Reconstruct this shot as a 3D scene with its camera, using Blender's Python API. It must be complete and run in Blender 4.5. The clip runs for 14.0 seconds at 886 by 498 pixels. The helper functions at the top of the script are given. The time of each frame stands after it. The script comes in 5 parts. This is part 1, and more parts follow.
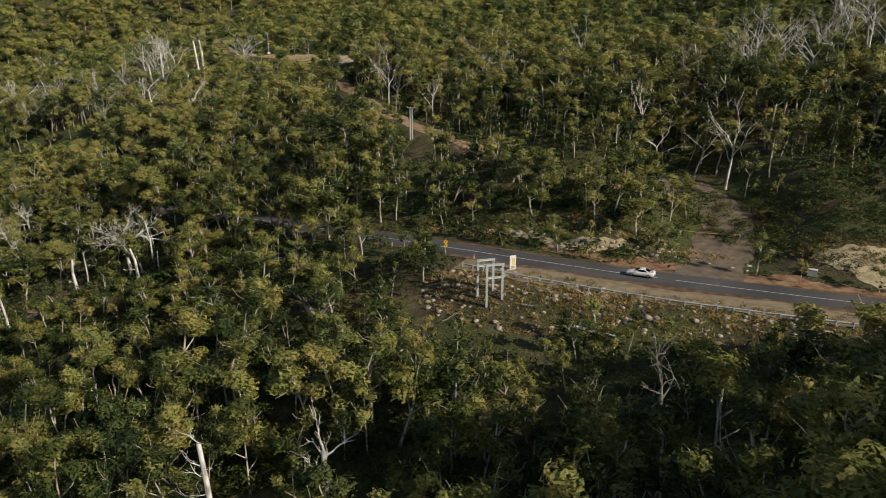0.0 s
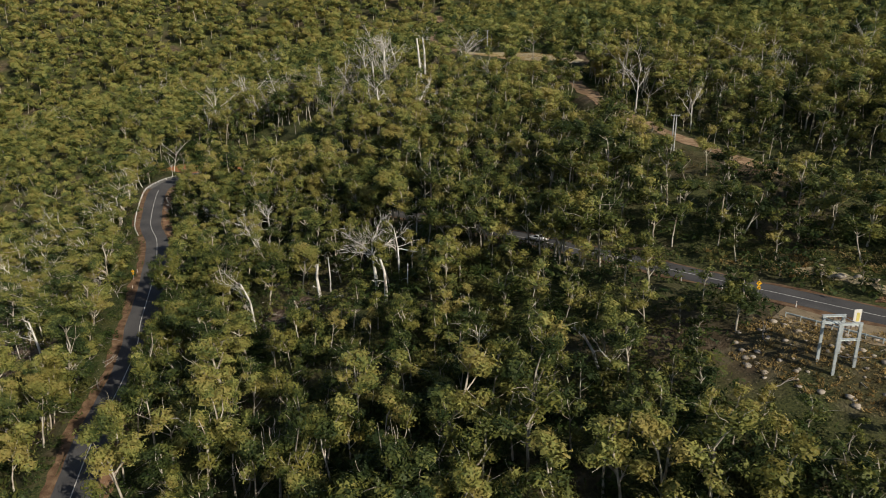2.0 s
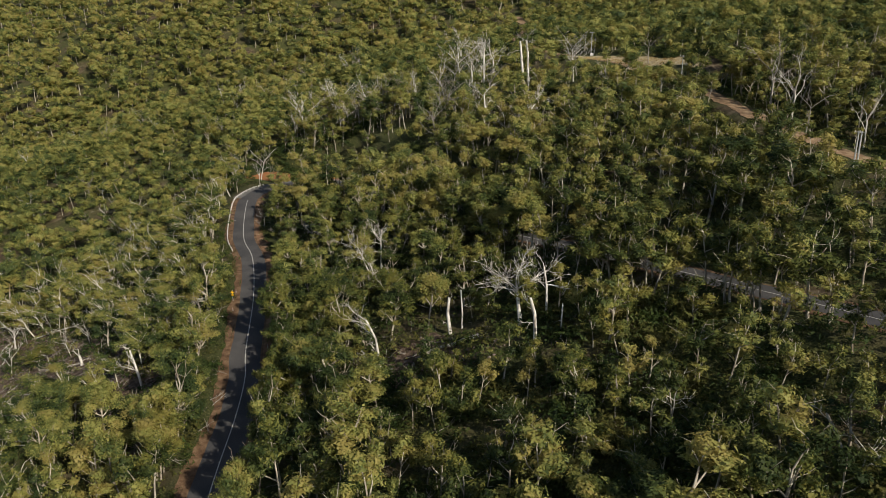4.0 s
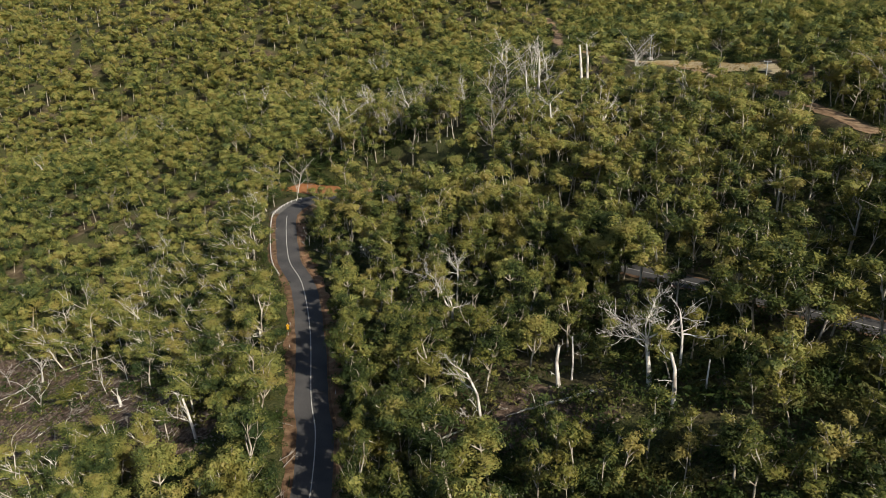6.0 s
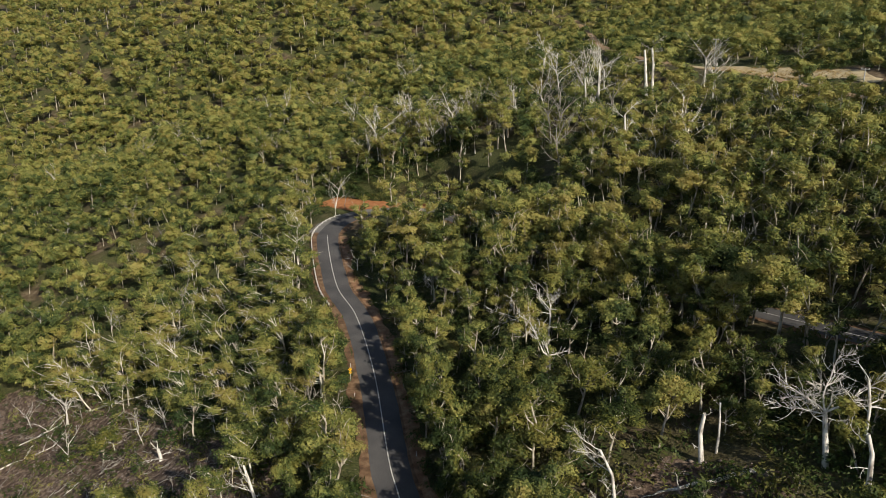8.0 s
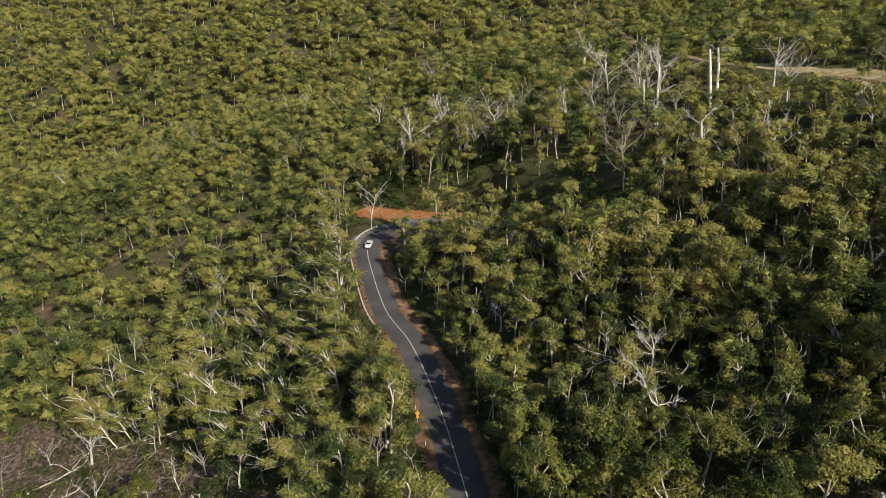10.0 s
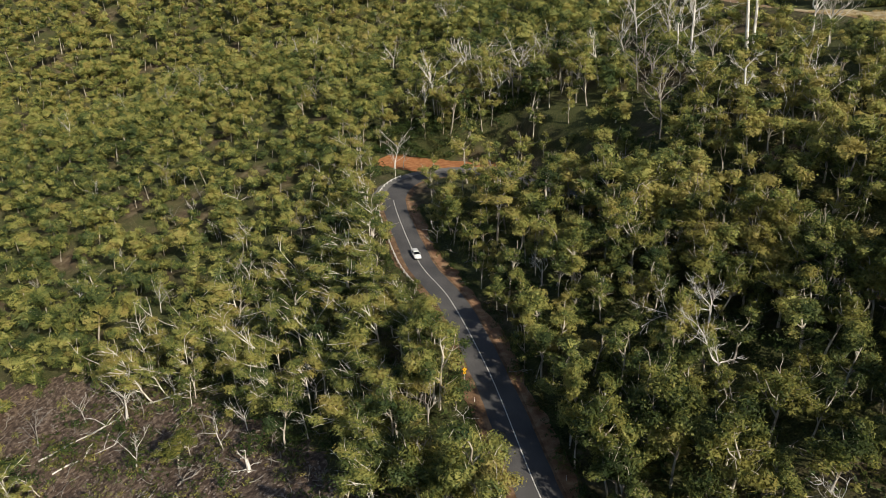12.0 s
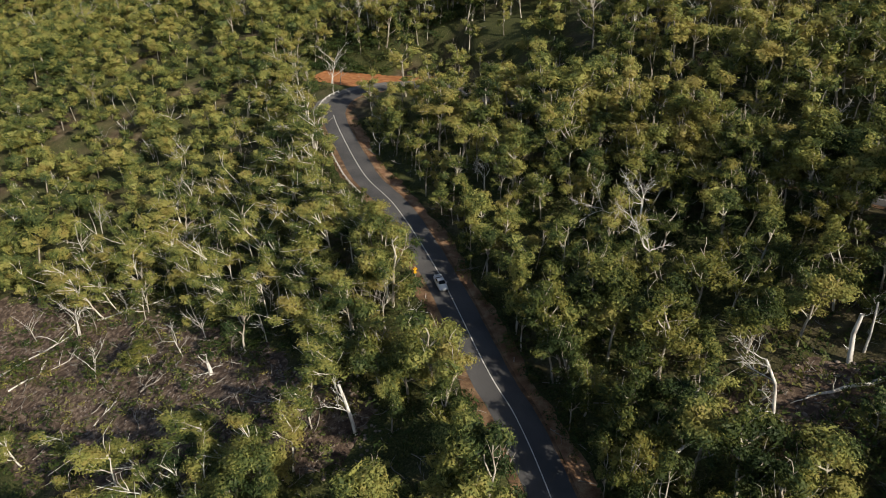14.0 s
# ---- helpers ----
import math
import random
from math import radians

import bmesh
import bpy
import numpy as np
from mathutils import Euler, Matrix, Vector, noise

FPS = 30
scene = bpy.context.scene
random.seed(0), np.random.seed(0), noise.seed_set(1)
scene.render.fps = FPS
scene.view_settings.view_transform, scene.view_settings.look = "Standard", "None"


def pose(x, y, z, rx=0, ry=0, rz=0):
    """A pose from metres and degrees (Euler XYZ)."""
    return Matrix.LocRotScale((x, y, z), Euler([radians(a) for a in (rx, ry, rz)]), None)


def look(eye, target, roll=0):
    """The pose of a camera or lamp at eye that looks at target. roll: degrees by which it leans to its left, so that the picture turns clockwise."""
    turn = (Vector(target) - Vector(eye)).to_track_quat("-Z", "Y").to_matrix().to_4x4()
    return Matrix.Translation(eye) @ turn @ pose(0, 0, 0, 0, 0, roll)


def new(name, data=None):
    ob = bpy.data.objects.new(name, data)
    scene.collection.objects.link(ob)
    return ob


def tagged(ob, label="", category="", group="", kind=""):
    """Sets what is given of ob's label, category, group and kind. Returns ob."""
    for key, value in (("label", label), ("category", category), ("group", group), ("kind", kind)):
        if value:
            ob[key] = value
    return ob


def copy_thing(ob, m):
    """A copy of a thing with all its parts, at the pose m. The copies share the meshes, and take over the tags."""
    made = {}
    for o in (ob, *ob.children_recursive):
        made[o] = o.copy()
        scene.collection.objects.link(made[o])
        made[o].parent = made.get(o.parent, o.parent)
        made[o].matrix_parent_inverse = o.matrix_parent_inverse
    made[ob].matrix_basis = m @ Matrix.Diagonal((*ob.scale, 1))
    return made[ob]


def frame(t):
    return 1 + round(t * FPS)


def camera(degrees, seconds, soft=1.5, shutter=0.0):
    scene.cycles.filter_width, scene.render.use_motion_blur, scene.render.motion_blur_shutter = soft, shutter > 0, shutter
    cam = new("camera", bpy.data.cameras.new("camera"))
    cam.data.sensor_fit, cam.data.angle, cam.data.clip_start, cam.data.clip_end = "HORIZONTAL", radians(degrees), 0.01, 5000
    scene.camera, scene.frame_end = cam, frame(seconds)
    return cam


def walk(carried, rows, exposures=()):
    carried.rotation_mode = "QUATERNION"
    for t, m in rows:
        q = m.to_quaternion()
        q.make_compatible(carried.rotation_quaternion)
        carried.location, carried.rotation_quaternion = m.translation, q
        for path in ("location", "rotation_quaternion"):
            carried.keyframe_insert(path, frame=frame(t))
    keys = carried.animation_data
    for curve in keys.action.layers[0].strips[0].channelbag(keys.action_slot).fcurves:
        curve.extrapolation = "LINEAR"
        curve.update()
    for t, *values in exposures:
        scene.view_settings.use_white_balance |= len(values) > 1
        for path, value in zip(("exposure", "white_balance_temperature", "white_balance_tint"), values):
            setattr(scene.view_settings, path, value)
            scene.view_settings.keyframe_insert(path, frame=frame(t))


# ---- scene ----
cam = camera(62.4, 14.0, soft=0.75, shutter=0.15)
METRES, EYE, TILT, LEAN, TURN = 150.0, 71.5, -17.0, 0.0, 0.0
ROWS = [
    (0.0, 0.0, 0.0, 0.0, 0.0, 0.0, -0.0),
    (0.5, -0.0358, 0.0214, 0.0065, 3.55, -0.13, -1.13),
    (1.0, -0.0741, 0.0465, 0.0142, 7.44, -0.34, -2.31),
    (1.5, -0.1088, 0.0709, 0.0218, 10.73, -0.53, -3.24),
    (2.0, -0.1468, 0.0973, 0.03, 12.66, -0.64, -3.78),
    (2.5, -0.1828, 0.1203, 0.0378, 14.09, -0.73, -4.15),
    (3.0, -0.2218, 0.144, 0.0458, 16.09, -0.9, -4.7),
    (5.5, -0.4112, 0.2519, 0.0842, 16.9, -0.91, -4.82),
    (6.0, -0.4507, 0.2752, 0.0927, 16.93, -0.89, -4.81),
    (6.5, -0.4873, 0.2974, 0.1004, 16.95, -0.86, -4.82),
    (7.0, -0.5267, 0.3219, 0.1089, 16.97, -0.83, -4.82),
    (7.5, -0.5627, 0.3446, 0.1167, 16.97, -0.81, -4.83),
    (8.0, -0.6018, 0.3694, 0.1252, 16.97, -0.77, -4.84),
    (10.5, -0.7553, 0.463, 0.1581, 16.89, -1.37, -4.85),
    (11.0, -0.7741, 0.4666, 0.1595, 16.84, -2.61, -4.8),
    (11.5, -0.7878, 0.4653, 0.1591, 16.79, -3.77, -4.77),
    (12.0, -0.7983, 0.46, 0.1574, 16.66, -5.28, -4.76),
    (12.5, -0.8044, 0.4514, 0.1548, 16.31, -6.86, -4.74),
    (13.0, -0.8073, 0.4403, 0.1507, 15.31, -8.38, -4.55),
    (13.5, -0.8075, 0.4282, 0.1442, 13.34, -9.44, -4.16),
    (14.0, -0.8057, 0.4139, 0.1336, 11.14, -10.65, -3.78),
]
walk(cam, [(t, pose(0, 0, EYE, TILT, LEAN, TURN) @ pose(METRES * x, METRES * y, METRES * z, 90 + pitch, roll, yaw)) for t, x, y, z, yaw, pitch, roll in ROWS],
     exposures=[(0.0, -0.45), (3.0, -0.45), (6.0, -0.15), (14.0, -0.07)])

# ---- world, sun, exposure ----
SUN = Vector((0.80, -0.60, 0.58)).normalized()
world = bpy.data.worlds.new("world")
scene.world = world
world.use_nodes = True
wn = world.node_tree
sky = wn.nodes.new("ShaderNodeTexSky")
sky.sky_type, sky.sun_disc = "NISHITA", False
sky.sun_elevation = math.asin(SUN.z)
sky.sun_rotation = math.atan2(SUN.x, SUN.y)
wn.links.new(sky.outputs[0], wn.nodes["Background"].inputs[0])
wn.nodes["Background"].inputs[1].default_value = 0.085
sun = new("sun", bpy.data.lights.new("sun", "SUN"))
sun.data.energy, sun.data.angle, sun.data.color = 5.45, radians(0.6), (1.0, 0.90, 0.74)
sun.matrix_world = look((0, 0, 300), Vector((0, 0, 300)) - SUN)


# ---- materials ----
def shader(name, rough=0.8, metal=0.0):
    m = bpy.data.materials.new(name)
    m.use_nodes = True
    nt = m.node_tree
    b = nt.nodes["Principled BSDF"]
    b.inputs["Roughness"].default_value, b.inputs["Metallic"].default_value = rough, metal
    b.inputs["Specular IOR Level"].default_value = 0.3
    return m, nt, b


def noise_node(nt, size, detail=4.0, where="Position", stretch=None):
    geo = nt.nodes.new("ShaderNodeNewGeometry") if where == "Position" else nt.nodes.new("ShaderNodeTexCoord")
    out = geo.outputs[where]
    if stretch:
        mp = nt.nodes.new("ShaderNodeMapping")
        mp.inputs["Scale"].default_value = stretch
        nt.links.new(out, mp.inputs[0])
        out = mp.outputs[0]
    n = nt.nodes.new("ShaderNodeTexNoise")
    n.inputs["Scale"].default_value, n.inputs["Detail"].default_value = 1.0 / size, detail
    nt.links.new(out, n.inputs["Vector"])
    return n


def ramp(nt, fac, stops):
    r = nt.nodes.new("ShaderNodeValToRGB")
    while len(r.color_ramp.elements) < len(stops):
        r.color_ramp.elements.new(0.5)
    for e, (p, c) in zip(r.color_ramp.elements, stops):
        e.position, e.color = p, (*c, 1)
    nt.links.new(fac, r.inputs[0])
    return r


def mix(nt, fac, a, b, kind="MIX"):
    n = nt.nodes.new("ShaderNodeMix")
    n.data_type, n.blend_type = "RGBA", kind
    for sock, v in ((n.inputs["Factor"], fac), (n.inputs["A"], a), (n.inputs["B"], b)):
        if isinstance(v, (int, float)):
            sock.default_value = v
        elif isinstance(v, tuple):
            sock.default_value = (*v, 1)
        else:
            nt.links.new(v, sock)
    return n.outputs["Result"]


def bump(nt, b, height, strength, dist):
    n = nt.nodes.new("ShaderNodeBump")
    n.inputs["Strength"].default_value, n.inputs["Distance"].default_value = strength, dist
    nt.links.new(height, n.inputs["Height"])
    nt.links.new(n.outputs[0], b.inputs["Normal"])


def plain(name, c, rough=0.7, metal=0.0, size=0.4, amount=0.25):
    """A painted or metal surface with faint blotches and wear."""
    m, nt, b = shader(name, rough, metal)
    n = noise_node(nt, size)
    dark = tuple(v * (1 - amount) for v in c)
    r = ramp(nt, n.outputs[0], [(0.3, dark), (0.65, c)])
    nt.links.new(r.outputs[0], b.inputs["Base Color"])
    return m


def leaf_material(name, stops, translucent=0.3):
    m, nt, b = shader(name, 0.6)
    n0 = noise_node(nt, 6.5, 1.0)
    n = nt.nodes.new("ShaderNodeMath")
    n.operation = "MULTIPLY_ADD"
    nt.links.new(n0.outputs[0], n.inputs[0])
    n.inputs[1].default_value, n.inputs[2].default_value = 1.7, -0.41
    info = nt.nodes.new("ShaderNodeObjectInfo")
    geo = nt.nodes.new("ShaderNodeNewGeometry")
    add = nt.nodes.new("ShaderNodeMath")
    add.operation = "MULTIPLY_ADD"
    nt.links.new(info.outputs["Random"], add.inputs[0])
    add.inputs[1].default_value = 0.22
    big = noise_node(nt, 55.0, 2.0)
    both = nt.nodes.new("ShaderNodeMath")
    both.operation = "MULTIPLY_ADD"
    nt.links.new(big.outputs[0], both.inputs[0])
    both.inputs[1].default_value = 0.5
    nt.links.new(n.outputs[0], both.inputs[2])
    less = nt.nodes.new("ShaderNodeMath")
    less.operation = "SUBTRACT"
    nt.links.new(both.outputs[0], less.inputs[0])
    less.inputs[1].default_value = 0.35
    nt.links.new(less.outputs[0], add.inputs[2])
    sub = nt.nodes.new("ShaderNodeMath")
    sub.operation = "MULTIPLY_ADD"
    nt.links.new(geo.outputs["Random Per Island"], sub.inputs[0])
    sub.inputs[1].default_value = 0.36
    nt.links.new(add.outputs[0], sub.inputs[2])
    fine = noise_node(nt, 0.55, 2.0)
    grain = nt.nodes.new("ShaderNodeMath")
    grain.operation = "MULTIPLY_ADD"
    nt.links.new(fine.outputs[0], grain.inputs[0])
    grain.inputs[1].default_value = 0.3
    nt.links.new(sub.outputs[0], grain.inputs[2])
    level = nt.nodes.new("ShaderNodeMath")
    level.operation = "SUBTRACT"
    nt.links.new(grain.outputs[0], level.inputs[0])
    level.inputs[1].default_value = 0.15
    col = ramp(nt, level.outputs[0], stops).outputs[0]
    nt.links.new(col, b.inputs["Base Color"])
    bump(nt, b, fine.outputs[0], 0.7, 0.35)
    tr = nt.nodes.new("ShaderNodeBsdfTranslucent")
    nt.links.new(col, tr.inputs[0])
    mx = nt.nodes.new("ShaderNodeMixShader")
    mx.inputs[0].default_value = translucent
    nt.links.new(b.outputs[0], mx.inputs[1])
    nt.links.new(tr.outputs[0], mx.inputs[2])
    # gaps between the single leaves of a spray
    gaps = ramp(nt, noise_node(nt, 0.34, 2.5).outputs[0], [(0.47, (1, 1, 1)), (0.49, (0, 0, 0))])
    clear = nt.nodes.new("ShaderNodeBsdfTransparent")
    cut = nt.nodes.new("ShaderNodeMixShader")
    nt.links.new(gaps.outputs[0], cut.inputs[0])
    nt.links.new(mx.outputs[0], cut.inputs[1])
    nt.links.new(clear.outputs[0], cut.inputs[2])
    nt.links.new(cut.outputs[0], nt.nodes["Material Output"].inputs[0])
    return m


LEAF = leaf_material("gum_leaves", [(0.25, (0.038, 0.066, 0.022)), (0.50, (0.120, 0.154, 0.045)), (0.75, (0.345, 0.348, 0.098)), (1.0, (0.36, 0.305, 0.095))])
# deeper green, and darkened in colour to carry the right-hand slope's shade
DEEPSHADELEAF = leaf_material("deep_green_shaded_gum_leaves", [(0.25, (0.030, 0.051, 0.015)), (0.52, (0.082, 0.108, 0.028)), (0.75, (0.215, 0.220, 0.054)), (1.0, (0.27, 0.24, 0.062))])
SHRUB = leaf_material("shrub_leaves", [(0.30, (0.026, 0.050, 0.012)), (0.60, (0.062, 0.096, 0.022)), (0.9, (0.13, 0.125, 0.035))])
HEATH = leaf_material("heath_leaves", [(0.30, (0.09, 0.075, 0.025)), (0.60, (0.17, 0.13, 0.05)), (0.9, (0.25, 0.2, 0.08))])
DRY = leaf_material("dry_grass_blades", [(0.30, (0.30, 0.20, 0.07)), (0.60, (0.46, 0.34, 0.14)), (0.9, (0.55, 0.42, 0.2))], 0.2)


def bark_material(name, pale, dark, lo=0.35, hi=0.6):
    m, nt, b = shader(name, 0.85)
    n = noise_node(nt, 0.5, 6.0, stretch=(1, 1, 0.25))
    r = ramp(nt, n.outputs[0], [(lo, dark), (hi, pale)])
    nt.links.new(r.outputs[0], b.inputs["Base Color"])
    bump(nt, b, n.outputs[0], 0.4, 0.05)
    return m


BARK = bark_material("gum_bark", (0.62, 0.57, 0.48), (0.22, 0.18, 0.14))
PALEBARK = bark_material("bleached_gum_bark", (0.78, 0.74, 0.66), (0.36, 0.32, 0.27), 0.32, 0.54)
DEADWOOD = bark_material("weathered_deadwood", (0.80, 0.77, 0.72), (0.30, 0.27, 0.24), 0.34, 0.56)
GREYWOOD = bark_material("grey_deadwood", (0.40, 0.37, 0.33), (0.16, 0.14, 0.12), 0.3, 0.6)


def ground_material():
    m, nt, b = shader("forest_floor", 0.95)
    big, mid, fine = noise_node(nt, 22.0, 5.0), noise_node(nt, 2.6, 6.0), noise_node(nt, 0.35, 6.0)
    litter = ramp(nt, mid.outputs[0], [(0.3, (0.040, 0.032, 0.022)), (0.5, (0.105, 0.075, 0.045)), (0.68, (0.19, 0.15, 0.10))])
    green = ramp(nt, fine.outputs[0], [(0.35, (0.034, 0.044, 0.014)), (0.65, (0.105, 0.112, 0.036))])
    sel = ramp(nt, big.outputs[0], [(0.34, (0, 0, 0)), (0.52, (1, 1, 1))])
    col = mix(nt, sel.outputs[0], litter.outputs[0], green.outputs[0])
    speck = ramp(nt, fine.outputs[0], [(0.62, (0, 0, 0)), (0.72, (0.6, 0.6, 0.6))])
    col = mix(nt, speck.outputs[0], col, (0.26, 0.22, 0.17))
    nt.links.new(col, b.inputs["Base Color"])
    bump(nt, b, fine.outputs[0], 0.8, 0.25)
    return m


def earth(name, stops, size=1.6, fine=0.18, strength=0.5):
    m, nt, b = shader(name, 0.95)
    n, f = noise_node(nt, size, 6.0), noise_node(nt, fine, 4.0)
    s = mix(nt, 0.35, n.outputs[0], f.outputs[0])
    r = ramp(nt, s, stops)
    nt.links.new(r.outputs[0], b.inputs["Base Color"])
    bump(nt, b, f.outputs[0], strength, 0.08)
    return m


GROUND = ground_material()
ORANGE = earth("orange_gravel", [(0.35, (0.30, 0.115, 0.042)), (0.5, (0.45, 0.19, 0.075)), (0.66, (0.55, 0.27, 0.12))])
RUST = earth("rust_gravel", [(0.35, (0.17, 0.085, 0.045)), (0.5, (0.28, 0.16, 0.09)), (0.66, (0.40, 0.28, 0.17))])
VERGE = earth("brown_gravel_verge", [(0.35, (0.085, 0.05, 0.03)), (0.5, (0.175, 0.105, 0.06)), (0.66, (0.30, 0.20, 0.12))])
TRACKDIRT = earth("track_dirt", [(0.35, (0.17, 0.105, 0.06)), (0.5, (0.30, 0.20, 0.12)), (0.66, (0.45, 0.33, 0.2))])
PALEGRAVEL = earth("pale_gravel", [(0.35, (0.30, 0.24, 0.15)), (0.5, (0.47, 0.39, 0.24)), (0.66, (0.58, 0.50, 0.33))])
DRIVE = earth("driveway_gravel", [(0.35, (0.11, 0.085, 0.06)), (0.5, (0.18, 0.14, 0.10)), (0.66, (0.26, 0.20, 0.15))])
SHOULDER = earth("worn_shoulder_seal", [(0.35, (0.20, 0.155, 0.095)), (0.5, (0.28, 0.22, 0.14)), (0.66, (0.36, 0.29, 0.19))])
SCREE = earth("stony_scree", [(0.36, (0.046, 0.030, 0.023)), (0.5, (0.118, 0.081, 0.060)), (0.64, (0.30, 0.225, 0.165))], 1.1, 0.25, 0.9)
ROCK = earth("scree_stone", [(0.35, (0.12, 0.09, 0.075)), (0.5, (0.24, 0.19, 0.16)), (0.66, (0.40, 0.34, 0.29))], 0.7, 0.12)
PALEROCK = earth("pale_rock", [(0.35, (0.26, 0.22, 0.18)), (0.5, (0.42, 0.37, 0.31)), (0.66, (0.55, 0.50, 0.43))], 0.8, 0.12)


def asphalt():
    m, nt, b = shader("worn_asphalt", 0.9)
    big, fine = noise_node(nt, 7.0, 5.0), noise_node(nt, 0.12, 3.0)
    a = ramp(nt, big.outputs[0], [(0.3, (0.062, 0.062, 0.066)), (0.7, (0.115, 0.112, 0.112))])
    f = ramp(nt, fine.outputs[0], [(0.3, (0.75, 0.75, 0.75)), (0.7, (1.2, 1.2, 1.2))])
    nt.links.new(mix(nt, 1.0, a.outputs[0], f.outputs[0], "MULTIPLY"), b.inputs["Base Color"])
    bump(nt, b, fine.outputs[0], 0.3, 0.02)
    return m


ASPHALT = asphalt()
SEAL = earth("grey_chip_seal", [(0.35, (0.13, 0.125, 0.12)), (0.5, (0.19, 0.185, 0.175)), (0.66, (0.25, 0.24, 0.22))], 3.0, 0.15, 0.3)
LINE = plain("white_road_paint", (0.72, 0.71, 0.68), 0.7, 0, 0.5, 0.4)
STEEL = plain("galvanised_steel", (0.60, 0.66, 0.68), 0.5, 0.15, 0.6, 0.2)
POLEWOOD = plain("grey_timber_pole", (0.56, 0.57, 0.57), 0.85, 0, 0.5, 0.4)
WHITE = plain("white_plastic", (0.78, 0.77, 0.74), 0.5, 0, 0.3, 0.15)
YELLOW = plain("yellow_sign_face", (0.85, 0.48, 0.02), 0.5, 0, 0.5, 0.1)
BLACK = plain("black_paint", (0.012, 0.012, 0.012), 0.5)
CARPAINT = plain("white_car_paint", (0.82, 0.83, 0.84), 0.22, 0, 0.8, 0.04)
RUBBER = plain("tyre_rubber", (0.018, 0.018, 0.018), 0.85)
ALLOY = plain("alloy_rim", (0.45, 0.46, 0.47), 0.3, 0.9)
REDLENS = plain("red_lens", (0.35, 0.01, 0.008), 0.15)
CLEARLENS = plain("headlight_lens", (0.6, 0.62, 0.64), 0.1, 0.3)
TEALBOX = plain("pale_blue_grey_paint", (0.42, 0.47, 0.5), 0.6)
ROPE = plain("yellow_cable", (0.55, 0.36, 0.06), 0.7)
m, nt, b = shader("tinted_car_glass", 0.05)
b.inputs["Base Color"].default_value = (0.012, 0.015, 0.018, 1)
b.inputs["Specular IOR Level"].default_value = 0.6
GLASS = m
m, nt, b = shader("power_line_wire", 0.5, 0.8)
b.inputs["Base Color"].default_value = (0.12, 0.12, 0.12, 1)
WIRE = m


# ---- plan: roads, tracks and the lie of the land ----
def spline(points, step=1.0):
    """A smooth line through the points, at even steps."""
    p = np.array(points, float)
    p = np.vstack([2 * p[0] - p[1], p, 2 * p[-1] - p[-2]])
    out = []
    for k in range(1, len(p) - 2):
        a, b, c, d = p[k - 1], p[k], p[k + 1], p[k + 2]
        n = max(2, int(np.linalg.norm(c - b) / step))
        for u in np.arange(n) / n:
            out.append(0.5 * (2 * b + (c - a) * u + (2 * a - 5 * b + 4 * c - d) * u * u + (3 * b - a - 3 * c + d) * u ** 3))
    out.append(p[-2])
    return np.array(out)


def near_index(line, x, y):
    return int(np.argmin(np.hypot(line[:, 0] - x, line[:, 1] - y)))


ROAD = spline([(760, -160, 120), (400, -30, 58), (190, 50, 34), (125, 76, 32), (70, 99, 31.8), (33, 115.5, 31.5), (2, 132, 31.3), (-24, 152, 29.3), (-56, 178, 26.0), (-80, 199, 22.6), (-101, 220, 19.5),
               (-118, 238, 17.0), (-138, 261, 14.6), (-158, 281, 12.6), (-176, 291, 11.0), (-189, 288, 10.2), (-195.5, 279, 9.7), (-195.5, 268, 9.2), (-191.5, 257, 8.6),
               (-174.5, 227.5, 6.1), (-161.8, 211.8, 4.8), (-147, 187.8, 3.0), (-133.3, 161.6, 0.9), (-127, 151, 0.1), (-120.8, 137.4, -0.9), (-112, 115, -2.7), (-98, 86, -4.6), (-82, 50, -7.5), (-74, 0, -14), (-92, -60, -30), (-150, -130, -58), (-280, -230, -100)])
TRACK = spline([(22, 176, 39), (6, 190, 42), (-12, 212, 45.5), (-27, 240, 49.5), (-42, 280, 54), (-56, 298, 55.5), (-66, 318, 57.6), (-84, 338, 58.6), (-105, 372, 60), (-130, 440, 63), (-150, 560, 67), (-175, 645, 79)])
DRIVEWAY = spline([(44, 114, 31.6), (50, 126, 32.0), (56, 139, 33.4), (58, 153, 35.5), (52, 172, 37.5)])
APRON = spline([(-215, 304, 9.6), (-204, 302, 9.6), (-193, 299, 10.0), (-182, 298, 10.6), (-172, 297, 11.2)])
LAYBY = spline([(4, 124.5, 30.6), (19, 115.5, 31.1), (36, 107, 31.4), (62, 95.5, 31.6), (125, 67.5, 31.9)])
TERRACE = spline([(28, 160, 38.5), (42, 156, 38.0), (58, 166, 39.0)])


def smooth(v):
    v = np.clip(v, 0, 1)
    return v * v * (3 - 2 * v)


